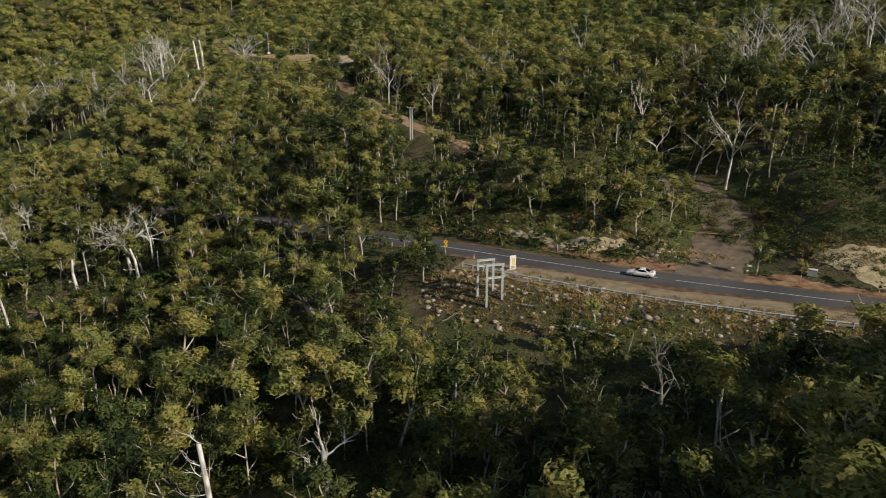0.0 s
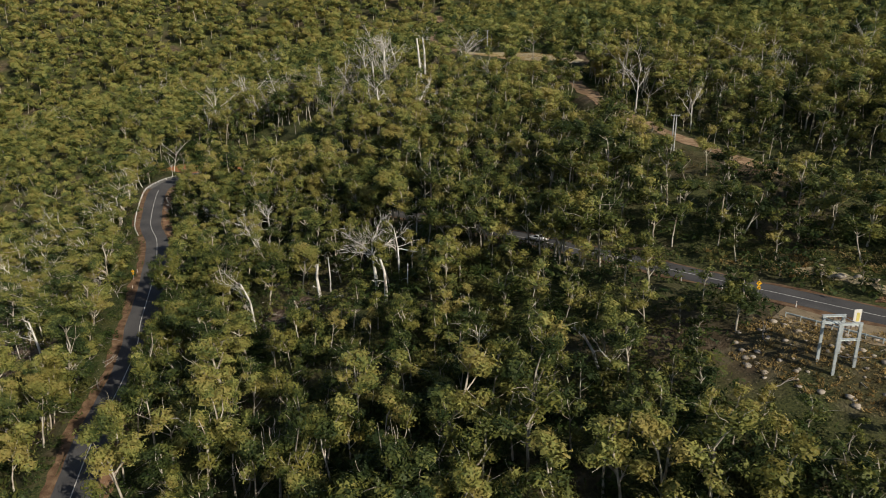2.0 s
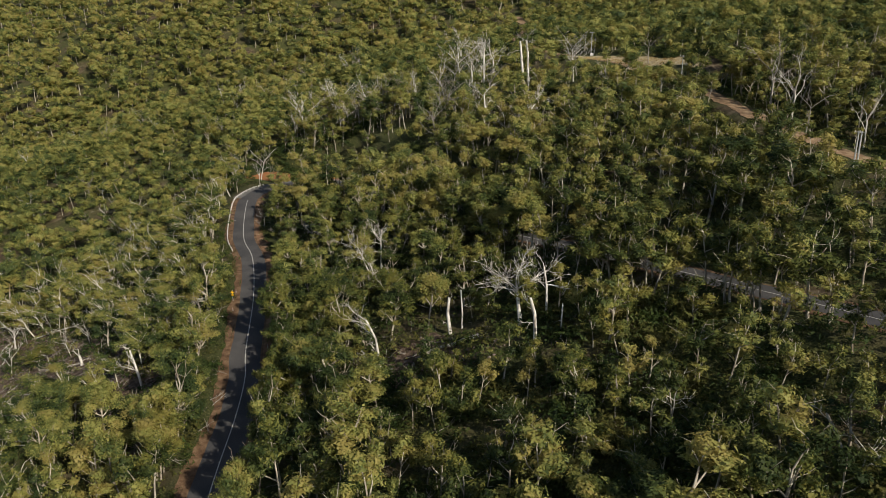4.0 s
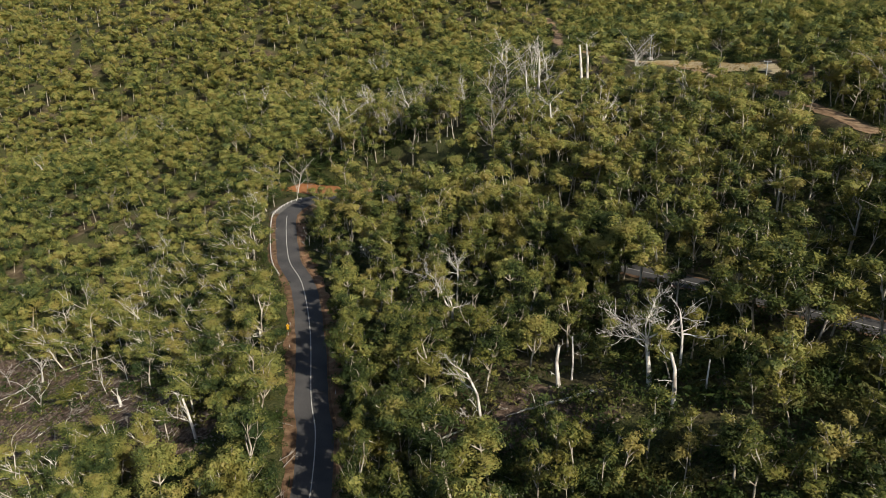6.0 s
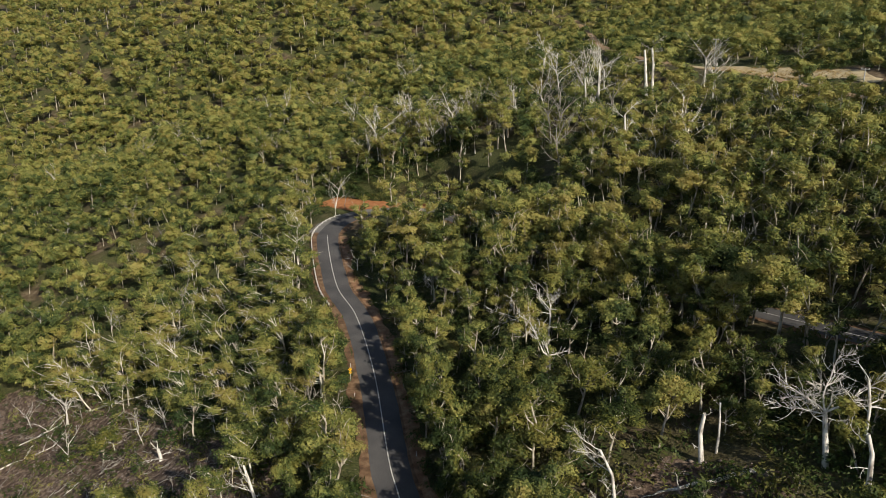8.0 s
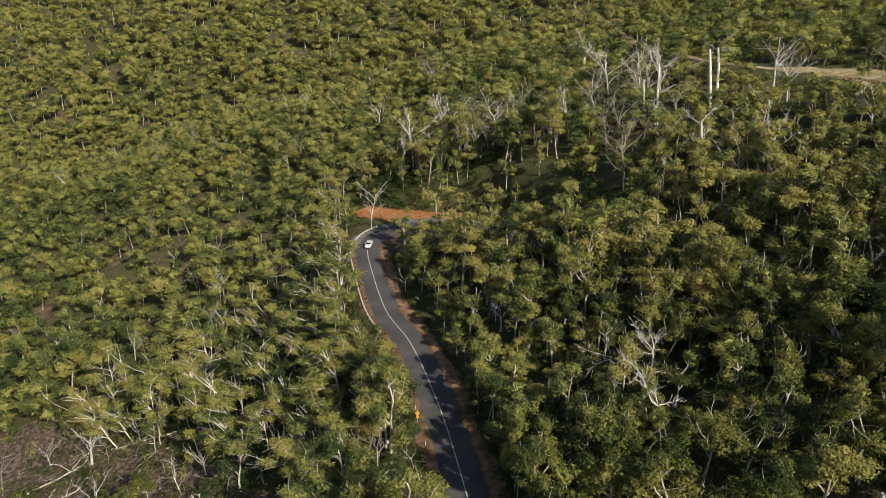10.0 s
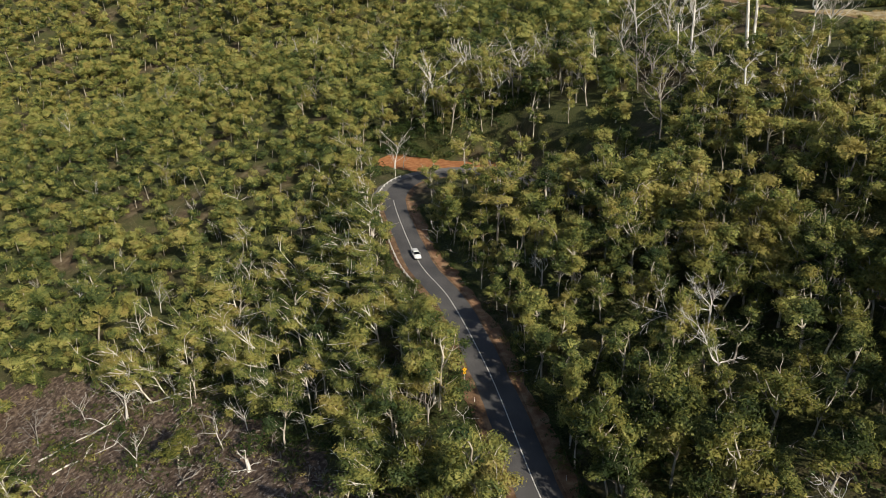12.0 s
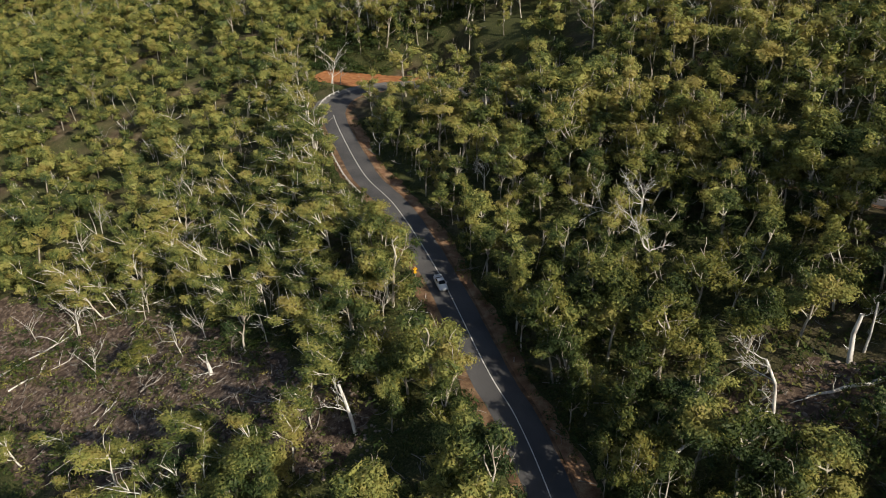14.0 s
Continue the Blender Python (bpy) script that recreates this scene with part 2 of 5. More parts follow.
def away(x, y, line):
    """Distance from a line in plan, the height there, and the side."""
    q = line[::3]
    a, ab = q[:-1], q[1:] - q[:-1]
    best = np.full(len(x), 1e9)
    z = np.zeros(len(x))
    side = np.zeros(len(x))
    for s in range(0, len(x), 20000):
        px, py = x[s:s + 20000, None], y[s:s + 20000, None]
        u = np.clip(((px - a[:, 0]) * ab[:, 0] + (py - a[:, 1]) * ab[:, 1]) / (ab[:, 0] ** 2 + ab[:, 1] ** 2), 0, 1)
        dx, dy = px - a[:, 0] - u * ab[:, 0], py - a[:, 1] - u * ab[:, 1]
        d = np.hypot(dx, dy)
        k = d.argmin(1)
        i = np.arange(len(k))
        best[s:s + 20000] = d[i, k]
        z[s:s + 20000] = a[k, 2] + u[i, k] * ab[k, 2]
        side[s:s + 20000] = np.sign(ab[k, 0] * dy[i, k] - ab[k, 1] * dx[i, k])
    return best, z, side


HILLS = [(-520, 320, 120, 4.3), (-520, 420, 120, -11.5), (-520, 540, 120, -3.1), (-520, 680, 120, 29.6), (-400, 60, 120, -3.9), (-400, 180, 120, 5.7), (-400, 320, 120, 14.6), (-400, 420, 120, -2.0), (-400, 540, 120, -4.6), (-400, 680, 120, 13.7), (-280, 60, 120, -10.9), (-280, 180, 120, -10.9), (-280, 320, 120, 4.3), (-280, 420, 120, 3.0), (-280, 540, 120, -3.4), (-280, 680, 120, -9.0), (-210, 60, 70, 7.4), (-210, 120, 70, 5.5), (-210, 180, 70, -1.2), (-210, 320, 70, -3.8), (-140, 60, 70, -4.2), (-140, 120, 70, 6.4), (-140, 180, 70, 7.7), (-140, 240, 70, -4.3), (-140, 320, 70, 11.9), (-140, 420, 120, 4.7), (-140, 540, 120, 1.7), (-140, 680, 120, -4.1), (-70, 60, 70, -4.7), (-70, 180, 70, 1.4), (-70, 240, 70, -1.6), (-70, 320, 70, 8.4), (0, 60, 70, 11.7), (0, 120, 70, 9.6), (0, 180, 70, 5.4), (0, 240, 70, 3.9), (0, 320, 70, 7.0), (0, 420, 120, -1.6), (0, 540, 120, -1.7), (80, 60, 120, -3.7), (80, 180, 120, -2.9), (200, 60, 120, 1.7), (200, 180, 120, 5.8), (200, 320, 120, 3.3)]


def base(x, y):
    z = -11.91 + 0.1942 * x + 0.1900 * y
    for a, b, wide, h in HILLS:
        z = z + h * np.exp(-((x - a) ** 2 + (y - b) ** 2) / (2.0 * wide * wide))
    # an added hill, out of view, that throws shade over the near slope
    z = z + 85.0 * np.exp(-((x - 97) / 49.0) ** 2 / 2 - ((y + 16) / 46.0) ** 2 / 2)
    r = np.hypot(x + 60, y - 40)
    ahead = smooth((y + 0.25 * np.abs(x) - 150) / 250)
    z = z + ahead * 0.20 * np.maximum(0, r - 560) ** 1.02 * smooth((200 - x) / 500)
    z = np.maximum(z, -150 + 0.02 * z)
    z = z + 6.0 * smooth((r - 280) / 200) * np.sin(x / 38.0 + 1.3 * np.sin(y / 60.0)) * np.sin(y / 47.0 + x / 90.0)
    z = z + 1.3 * np.sin(x / 17.0 + 1.7 * np.sin(y / 31.0)) * np.sin(y / 21.0 + 0.8) + 0.5 * np.sin(x / 5.3 + y / 7.1) * np.sin(y / 6.1 - x / 9.0)
    return z


CORRIDORS = [(TERRACE, 6.0, 8.0), (TRACK, 3.2, 7.0), (DRIVEWAY, 5.0, 15.0), (APRON, 8.5, 6.0), (LAYBY, 5.2, 8.0), (ROAD, 5.6, 11.0)]


def height(x, y):
    x, y = np.atleast_1d(np.asarray(x, float)), np.atleast_1d(np.asarray(y, float))
    z = base(x, y)
    for line, half, fall in CORRIDORS:
        d, h, _ = away(x, y, line)
        w = smooth(1 - (d - half) / fall)
        z = z * (1 - w) + (h - 0.10) * w
    return z


def on_ground(x, y):
    return float(height(x, y)[0])


# ---- mesh helpers ----
def quick_mesh(name, v, f, mats, index=None, smooth_faces=False):
    """A triangle mesh from arrays."""
    me = bpy.data.meshes.new(name)
    v, f = np.asarray(v, np.float32), np.asarray(f, np.int32)
    me.vertices.add(len(v))
    me.vertices.foreach_set("co", v.ravel())
    me.loops.add(len(f) * 3)
    me.loops.foreach_set("vertex_index", f.ravel())
    me.polygons.add(len(f))
    me.polygons.foreach_set("loop_start", np.arange(0, len(f) * 3, 3, dtype=np.int32))
    if index is not None:
        me.polygons.foreach_set("material_index", np.asarray(index, np.int32))
    if smooth_faces:
        me.polygons.foreach_set("use_smooth", np.ones(len(f), bool))
    me.update(calc_edges=True)
    for mt in mats:
        me.materials.append(mt)
    return me


def part(name, bm, material, parent=None, label=""):
    """Links a bmesh as one mesh object under a thing or a part."""
    me = bpy.data.meshes.new(name)
    bm.to_mesh(me)
    bm.free()
    me.materials.append(material)
    ob = new(name, me)
    ob.parent = parent
    return tagged(ob, label)


def piece(name, me, parent=None, label=""):
    ob = new(name, me)
    ob.parent = parent
    return tagged(ob, label)


def box_bm(bm, size, m=Matrix(), bevel=0.0):
    r = bmesh.ops.create_cube(bm, size=1, matrix=m @ Matrix.Diagonal((*size, 1)))
    if bevel:
        es = list({e for v in r["verts"] for e in v.link_edges})
        bmesh.ops.bevel(bm, geom=es, offset=bevel, segments=2, affect="EDGES", profile=0.5)
    return bm


def rod_bm(bm, a, b, r0, r1=None, sides=10):
    a, b = Vector(a), Vector(b)
    d = b - a
    m = Matrix.Translation((a + b) / 2) @ d.to_track_quat("Z", "Y").to_matrix().to_4x4()
    bmesh.ops.create_cone(bm, cap_ends=True, segments=sides, radius1=r0, radius2=r0 if r1 is None else r1, depth=d.length, matrix=m)
    return bm


def strip_mesh(name, line, lefts, rights, lift, mat, across=3):
    """A ribbon along a line between two offsets to its sides (left is positive)."""
    t = np.gradient(line[:, :2], axis=0)
    t /= np.linalg.norm(t, axis=1)[:, None]
    nrm = np.stack([-t[:, 1], t[:, 0]], 1)
    n = len(line)
    lefts, rights = np.broadcast_to(lefts, n), np.broadcast_to(rights, n)
    rows = []
    for k in range(across):
        u = k / (across - 1)
        off = lefts * (1 - u) + rights * u
        rows.append(np.column_stack([line[:, :2] + nrm * off[:, None], line[:, 2] + lift]))
    v = np.stack(rows, 1).reshape(-1, 3)
    i = np.arange(n - 1)[:, None] * across + np.arange(across - 1)[None]
    i = i.ravel()
    f = np.concatenate([np.stack([i, i + across, i + 1], 1), np.stack([i + 1, i + across, i + across + 1], 1)])
    return quick_mesh(name, v, f, [mat], smooth_faces=True)


def wobble(n, amount, wave, seed):
    r = np.random.RandomState(seed)
    k = np.arange(n)
    return amount * sum(np.sin(k / (wave * s) + r.uniform(0, 6.3)) / (1 + j) for j, s in enumerate((1.0, 0.43, 0.17)))


# ---- ground ----
def axis(lo, hi, fine_lo, fine_hi, step):
    a = [fine_lo]
    while a[-1] < fine_hi:
        a.append(a[-1] + step)
    up, g = [a[-1]], step
    while up[-1] < hi:
        g *= 1.12
        up.append(up[-1] + g)
    down, g = [a[0]], step
    while down[-1] > lo:
        g *= 1.12
        down.append(down[-1] - g)
    return np.array(down[:0:-1] + a + up[1:])


gx, gy = axis(-3600, 3600, -270, 110, 2.0), axis(-2500, 4200, 70, 330, 2.0)
X, Y = np.meshgrid(gx, gy)
Z = height(X.ravel(), Y.ravel())
nx = len(gx)
i = (np.arange(len(gy) - 1)[:, None] * nx + np.arange(nx - 1)[None]).ravel()
faces = np.concatenate([np.stack([i, i + 1, i + nx], 1), np.stack([i + 1, i + nx + 1, i + nx], 1)])
ground = new("ground", quick_mesh("ground", np.column_stack([X.ravel(), Y.ravel(), Z]), faces, [GROUND], smooth_faces=True))
tagged(ground, "brown leaf-littered forest floor on a long hillside", "ground", kind="structure")

n = len(ROAD)
road = new("road", strip_mesh("road", ROAD, 3.35 + wobble(n, 0.12, 6, 1), -3.35 + wobble(n, 0.12, 6, 2), 0.03, ASPHALT, 7))
tagged(road, "dark grey worn asphalt road with a hairpin bend", "road", kind="structure")


def verge(name, line, inner, outer, seed, mat, label, lift=0.0, amount=0.5):
    n = len(line)
    ob = new(name, strip_mesh(name, line, np.broadcast_to(inner, n), outer + wobble(n, amount, 5, seed), lift, mat, 3))
    return tagged(ob, label, "verge", kind="structure")


low = ROAD[near_index(ROAD, -193, 262):]
verge("verge", low, 3.9, 6.3, 8, RUST, "rust-coloured gravel verge along the lower road", 0.012, 0.6)
verge("verge", ROAD[near_index(ROAD, -164, 285):near_index(ROAD, -194, 264)], -3.1, -6.6, 9, SEAL, "pale grey chip-seal widening outside the hairpin", 0.016, 0.5)
verge("verge", low, -3.9, -5.5, 10, VERGE, "brown gravel shoulder along the lower road", 0.01, 0.5)
verge("verge", ROAD, 3.2, 4.5, 3, VERGE, "brown gravel verge along the asphalt", 0.0, 0.45)
verge("verge", ROAD, -3.2, -4.2, 4, VERGE, "brown gravel verge along the asphalt", 0.0, 0.4)


def drape(name, line, left, right, mat, label, category, lift=0.05, across=9, seed=5, amount=0.6):
    me = strip_mesh(name, line, left + wobble(len(line), amount, 3, seed), right + wobble(len(line), amount, 3, seed + 1), 0, mat, across)
    v = np.zeros(len(me.vertices) * 3, np.float32)
    me.vertices.foreach_get("co", v)
    v = v.reshape(-1, 3)
    v[:, 2] = height(v[:, 0], v[:, 1]) + lift
    me.vertices.foreach_set("co", v.ravel())
    me.update()
    return tagged(new(name, me), label, category, kind="structure")


drape("dirt_apron", APRON, 8.0, -9.0, ORANGE, "orange gravel pull-out beside the hairpin bend", "gravel area", 0.09)
drape("dirt_track", TRACK, 2.6, -2.6, TRACKDIRT, "brown dirt track through the forest", "track", 0.12, 7)
drape("driveway", DRIVEWAY, 5.2, -5.2, DRIVE, "grey-brown gravel driveway beside the road", "driveway", 0.11)
drape("layby", LAYBY, 4.1, -4.4, SHOULDER, "tan sealed shoulder between road and guardrail", "shoulder", 0.085, 5)
drape("dirt_terrace", TERRACE, 3.0, -3.0, TRACKDIRT, "bare earth terrace on the slope", "clearing", 0.1)


def dashes(name, line, s0, s1, offset, width, on, off, label):
    """Painted road line: one ribbon for each dash."""
    group = tagged(new(name), label, "road marking", kind="structure")
    s, k = s0, 0
    while s < s1:
        seg = line[int(s):int(min(s + on, s1)) + 1]
        if len(seg) > 2:
            piece("dash", strip_mesh("dash", seg, offset + width, offset - width, 0.042, LINE, 2), group)
        s += on + off
    return group


hair = near_index(ROAD, -192, 263)
dashes("centre_line", ROAD, hair, n - 2, 0.0, 0.09, 34, 0, "white centre line on the lower road")
up0 = near_index(ROAD, 38, 113)
dashes("centre_line", ROAD, 0, up0, 0.0, 0.09, 28, 6, "white centre line on the upper road")
dashes("centre_line", ROAD, up0 + 3, near_index(ROAD, -150, 273), 0.0, 0.09, 30, 0.5, "white centre line on the upper road")


# ---- trees ----
def tube(path, radii, sides, v, f):
    """Adds a tapered limb along a path to the lists v and f."""
    path = [np.array(p, float) for p in path]
    start = sum(len(a) for a in v)
    for k, p in enumerate(path):
        d = path[min(k + 1, len(path) - 1)] - path[max(k - 1, 0)]
        d /= np.linalg.norm(d) + 1e-9
        u = np.cross(d, (0.31, 0.95, 0.02) if abs(d[1]) < 0.9 else (1, 0, 0))
        u /= np.linalg.norm(u)
        w = np.cross(d, u)
        a = np.arange(sides) * 2 * np.pi / sides
        v.append(p + radii[k] * (np.cos(a)[:, None] * u + np.sin(a)[:, None] * w))
    for k in range(len(path) - 1):
        for j in range(sides):
            a, b = start + k * sides + j, start + k * sides + (j + 1) % sides
            f.append((a, b, a + sides))
            f.append((b, b + sides, a + sides))


def bend(r, a, d, length, steps, crook, lift):
    """A crooked path from a along d."""
    p, d = [np.array(a, float)], np.array(d, float)
    for _ in range(steps):
        d = d + r.normal(0, crook, 3) + np.array((0, 0, lift))
        d /= np.linalg.norm(d)
        p.append(p[-1] + d * length / steps)
    return p, d


bm = bmesh.new()
bmesh.ops.create_icosphere(bm, subdivisions=1, radius=1)
ICO = np.array([q.co for q in bm.verts])
ICO_FACES = np.array([[q.index for q in fc.verts] for fc in bm.faces])
bm.free()


def leaves(r, c, rad, count, size, lv):
    """A clump of drooping leaf sprays round c."""
    n = r.normal(0, 1, (count, 3))
    n[:, 2] = np.abs(n[:, 2]) * 0.9 - 0.35
    n /= np.linalg.norm(n, axis=1)[:, None]
    p = c + n * rad * r.uniform(0.6, 1.12, (count, 1)) ** 0.6
    face = n + r.normal(0, 0.32, (count, 3)) + np.array((0, 0, 0.2))
    face /= np.linalg.norm(face, axis=1)[:, None]
    u = np.cross(face, r.normal(0, 1, (count, 3)) + np.array((0, 0, 0.4)))
    u /= np.linalg.norm(u, axis=1)[:, None] + 1e-9
    w = np.cross(face, u)
    s = size * r.uniform(0.6, 1.35, (count, 1))
    lv.append(np.stack([p + u * s * 0.74, p - u * s * 0.42 + w * s * 0.25, p - u * s * 0.34 - w * s * 0.25], 1).reshape(-1, 3))


def core(r, c, rad, lv):
    """The ragged inside of a clump: broad overlapping sprays under the outer leaves."""
    t = ICO[ICO_FACES]
    mid = t.mean(1, keepdims=True)
    t = mid * r.uniform(0.5, 0.98, (20, 1, 1)) + (t - mid) * r.uniform(0.75, 1.1, (20, 1, 1)) + r.normal(0, 0.16, (20, 3, 3))
    lv.append((t * rad * 0.86 + c).reshape(-1, 3))


def gum(seed, level, bushy=1.0, bare=0.0, swept=False):
    """A gum tree 14 m high: (trunk verts, faces, leaf verts, faces). level 0 is the finest; swept ones are bent by the wind towards -x."""
    r = np.random.RandomState(seed)
    v, f, lv = [], [], []
    sides, count, size = ((6, 78, 0.40), (4, 28, 0.55), (3, 9, 0.80), (3, 3, 1.1))[level]
    steps = (6, 4, 1, 1)[level]
    lean = -0.22 if swept else 0.0
    top, d = bend(r, (0, 0, -0.6), (r.normal(lean, 0.07), r.normal(0, 0.07), 1), r.uniform(8.0, 9.8), steps, 0.07, 0.05)
    tube(top, np.linspace(0.20, 0.08, len(top)) * (1.3 if level > 1 else 1.0), sides, v, f)
    limbs = (7, 5, 4, 3)[level]
    az = r.uniform(0, 6.3)
    for k in range(limbs):
        az += 2.4 + r.normal(0, 0.3)
        up = 1.0 if k == 0 else r.uniform(0.42, 0.97)
        q = up * (len(top) - 1)
        a = top[min(int(q), len(top) - 2)]
        a = a + (top[min(int(q), len(top) - 2) + 1] - a) * (q - min(int(q), len(top) - 2))
        out = 0.12 if k == 0 else r.uniform(0.6, 1.05)
        length = r.uniform(3.4, 4.6) if k == 0 else r.uniform(2.6, 4.4) * (1.28 - 0.45 * up)
        way = np.array((math.cos(az) * out, math.sin(az) * out, 0.8))
        if swept:
            way = way * np.array((0.6, 0.8, 0.55)) + np.array((-0.75, 0.1, 0.0))
            length *= 1.2
        path, dd = bend(r, a, way, length, 4, 0.17, 0.10 if swept else 0.14)
        if level == 1:
            tube(path[::2], np.linspace(0.11, 0.035, 3), 3, v, f)
        if level == 0:
            tube(path, np.linspace(0.12, 0.03, 5), 4, v, f)
        spots = [(path[-1], 1.1), (path[-2] + r.normal(0, 0.55, 3), 1.0)]
        if level > 1:
            spots = [(path[-1], 1.25)]
        for _ in range((2, 0, 0, 0)[level]):
            tw, _ = bend(r, path[r.randint(1, 4)], dd + r.normal(0, 0.8, 3), r.uniform(1.2, 2.3), 3, 0.2, 0.05)
            if level == 0:
                tube(tw, np.linspace(0.05, 0.015, 4), 3, v, f)
            spots.append((tw[-1], r.uniform(0.7, 1.0)))
        if bare and level < 2:
            for _ in range(2):
                tw, d2 = bend(r, path[r.randint(1, 5)], dd + r.normal(0, 0.5, 3) + np.array((0, 0, 0.25)), r.uniform(2.4, 4.2) if swept else r.uniform(1.8, 3.2), 3, 0.24, 0.10)
                tube(tw, np.linspace(0.07 if swept else 0.05, 0.02, 4), 3, v, f)
        for c, big in spots:
            if r.uniform() < bare:
                continue
            rad = np.array((1.12, 1.12, 0.92)) * big * r.uniform(0.8, 1.25) * bushy
            if swept:
                rad = rad * np.array((1.25, 1.0, 0.72))
            core(r, c, rad, lv)
            leaves(r, c, rad, int(count * big * big) + 2, size, lv)
    lv = np.concatenate(lv)
    return np.concatenate(v), np.array(f), lv, np.arange(len(lv)).reshape(-1, 3)


def bush(seed, count, size):
    r = np.random.RandomState(seed)
    lv = []
    for _ in range(5):
        c = np.array((r.normal(0, 0.6), r.normal(0, 0.6), r.uniform(0.3, 1.2)))
        leaves(r, c, np.array((0.8, 0.8, 0.7)), count, size, lv)
    lv = np.concatenate(lv)
    return np.zeros((0, 3)), np.zeros((0, 3), int), lv, np.arange(len(lv)).reshape(-1, 3)


def dead(seed, high, limbs=5, spread=0.8, thick=0.3, fork=0.5, lean=(0, 0), twigs=4, level=0):
    """A bare dead tree: verts and faces."""
    r = np.random.RandomState(seed)
    v, f = [], []
    sides = (8, 4)[level]
    top, d = bend(r, (0, 0, -0.5), (lean[0], lean[1], 1), high * fork, 6, 0.05, 0.03)
    tube(top, np.linspace(thick, thick * 0.62, 7), sides, v, f)
    az = r.uniform(0, 6.3)
    for k in range(limbs):
        az += 2 * np.pi / limbs + r.normal(0, 0.4)
        out = spread * r.uniform(0.6, 1.2)
        path, dd = bend(r, top[-1] if k < 3 else top[r.randint(3, 6)], (math.cos(az) * out + lean[0], math.sin(az) * out + lean[1], 0.75), high * (1 - fork) * r.uniform(0.75, 1.25), 6, 0.20, 0.06)
        tube(path, np.linspace(thick * 0.5, thick * 0.09, 7), max(3, sides - 3), v, f)
        for _ in range(twigs):
            j = r.randint(2, 6)
            tw, d2 = bend(r, path[j], dd + r.normal(0, 0.8, 3), high * 0.14 * r.uniform(0.7, 1.5), 4, 0.25, 0.06)
            tube(tw, np.linspace(thick * 0.18, 0.02, 5), 3, v, f)
            if level == 0:
                for _ in range(2):
                    t2, _ = bend(r, tw[r.randint(1, 4)], d2 + r.normal(0, 0.8, 3), high * 0.07, 3, 0.25, 0.05)
                    tube(t2, np.linspace(thick * 0.09, 0.012, 4), 3, v, f)
    return np.concatenate(v), np.array(f)


def scatter(spots, templates, r, kind_name, mats, smooth_faces=False):
    """Joins copies of templates at spots (x, y, z, scale, template) into one mesh."""
    vs, fs, ms, off = [], [], [], 0
    spots = np.asarray(spots)
    for k, (tv, tf, lv, lf) in enumerate(templates):
        s = spots[spots[:, 4] == k]
        if not len(s):
            continue
        tv0 = np.concatenate([tv, lv]) if len(tv) else lv
        tf0 = np.concatenate([tf, lf + len(tv)]) if len(tv) else lf
        a = r.normal(0.1, 0.4, len(s)) if k >= 12 else r.uniform(0, 2 * np.pi, len(s))
        wide = s[:, 3] * r.uniform(1.0, 1.35, len(s))
        ca, sa = np.cos(a) * wide, np.sin(a) * wide
        tilt = r.normal(0, 0.05, (len(s), 2))
        x = tv0[None, :, 0] + tv0[None, :, 2] * tilt[:, :1]
        y = tv0[None, :, 1] + tv0[None, :, 2] * tilt[:, 1:]
        w = np.stack([s[:, 0, None] + x * ca[:, None] - y * sa[:, None], s[:, 1, None] + x * sa[:, None] + y * ca[:, None], s[:, 2, None] + tv0[None, :, 2] * s[:, 3, None]], 2)
        vs.append(w.reshape(-1, 3))
        fs.append((tf0[None] + (off + np.arange(len(s)) * len(tv0))[:, None, None]).reshape(-1, 3))
        mi = np.concatenate([np.zeros(len(tf), int), np.ones(len(lf), int)])
        ms.append(np.tile(mi, len(s)))
        off += len(s) * len(tv0)
    return quick_mesh(kind_name, np.concatenate(vs), np.concatenate(fs), mats, np.concatenate(ms), smooth_faces)


rs = np.random.RandomState(7)


def jitter_grid(x0, x1, y0, y1, step, amount=0.42):
    x, y = np.meshgrid(np.arange(x0, x1, step), np.arange(y0, y1, step))
    x, y = x.ravel(), y.ravel()
    return x + rs.uniform(-amount, amount, len(x)) * step, y + rs.uniform(-amount, amount, len(x)) * step


def in_view(x, y, margin=0.0):
    """The wedge of land before the flight line."""
    a = np.degrees(np.arctan2(-x, y + 6))
    b = np.degrees(np.arctan2(-(x + 120), y - 65))
    ok = (a > -36 - margin) & (b < 54 + margin) & (y > 40) & (0.62 * (x + 60) + (y - 52) > -10)
    return ok


def ellipse(x, y, cx, cy, rx, ry, turn):
    c, s = math.cos(radians(turn)), math.sin(radians(turn))
    u, w = (x - cx) * c + (y - cy) * s, -(x - cx) * s + (y - cy) * c
    return np.hypot(u / rx, w / ry)


def clearing(x, y):
    """How open the ground is, 0 forest to 1 bare."""
    o = np.zeros(len(x))
    for line, keep in ((ROAD[:near_index(ROAD, -10, 141)], 6.0), (ROAD[near_index(ROAD, -10, 141):near_index(ROAD, -150, 273)], 4.7), (TRACK, 5.2), (DRIVEWAY, 6.5), (LAYBY, 6.0), (APRON, 7.4), (TERRACE, 7.0)):
        d, _, _ = away(x, y, line)
        o = np.maximum(o, (d < keep) * 1.0)
    d, _, side = away(x, y, ROAD[near_index(ROAD, -150, 273):])
    o = np.maximum(o, (d < np.where(side < 0, 8.4, np.where(y > 200, 9.5, 5.2))) * 1.0)
    for cx, cy, rx, ry, turn, amount in OPEN:
        o = np.maximum(o, (ellipse(x, y, cx, cy, rx, ry, turn) < 1) * amount)
    return o


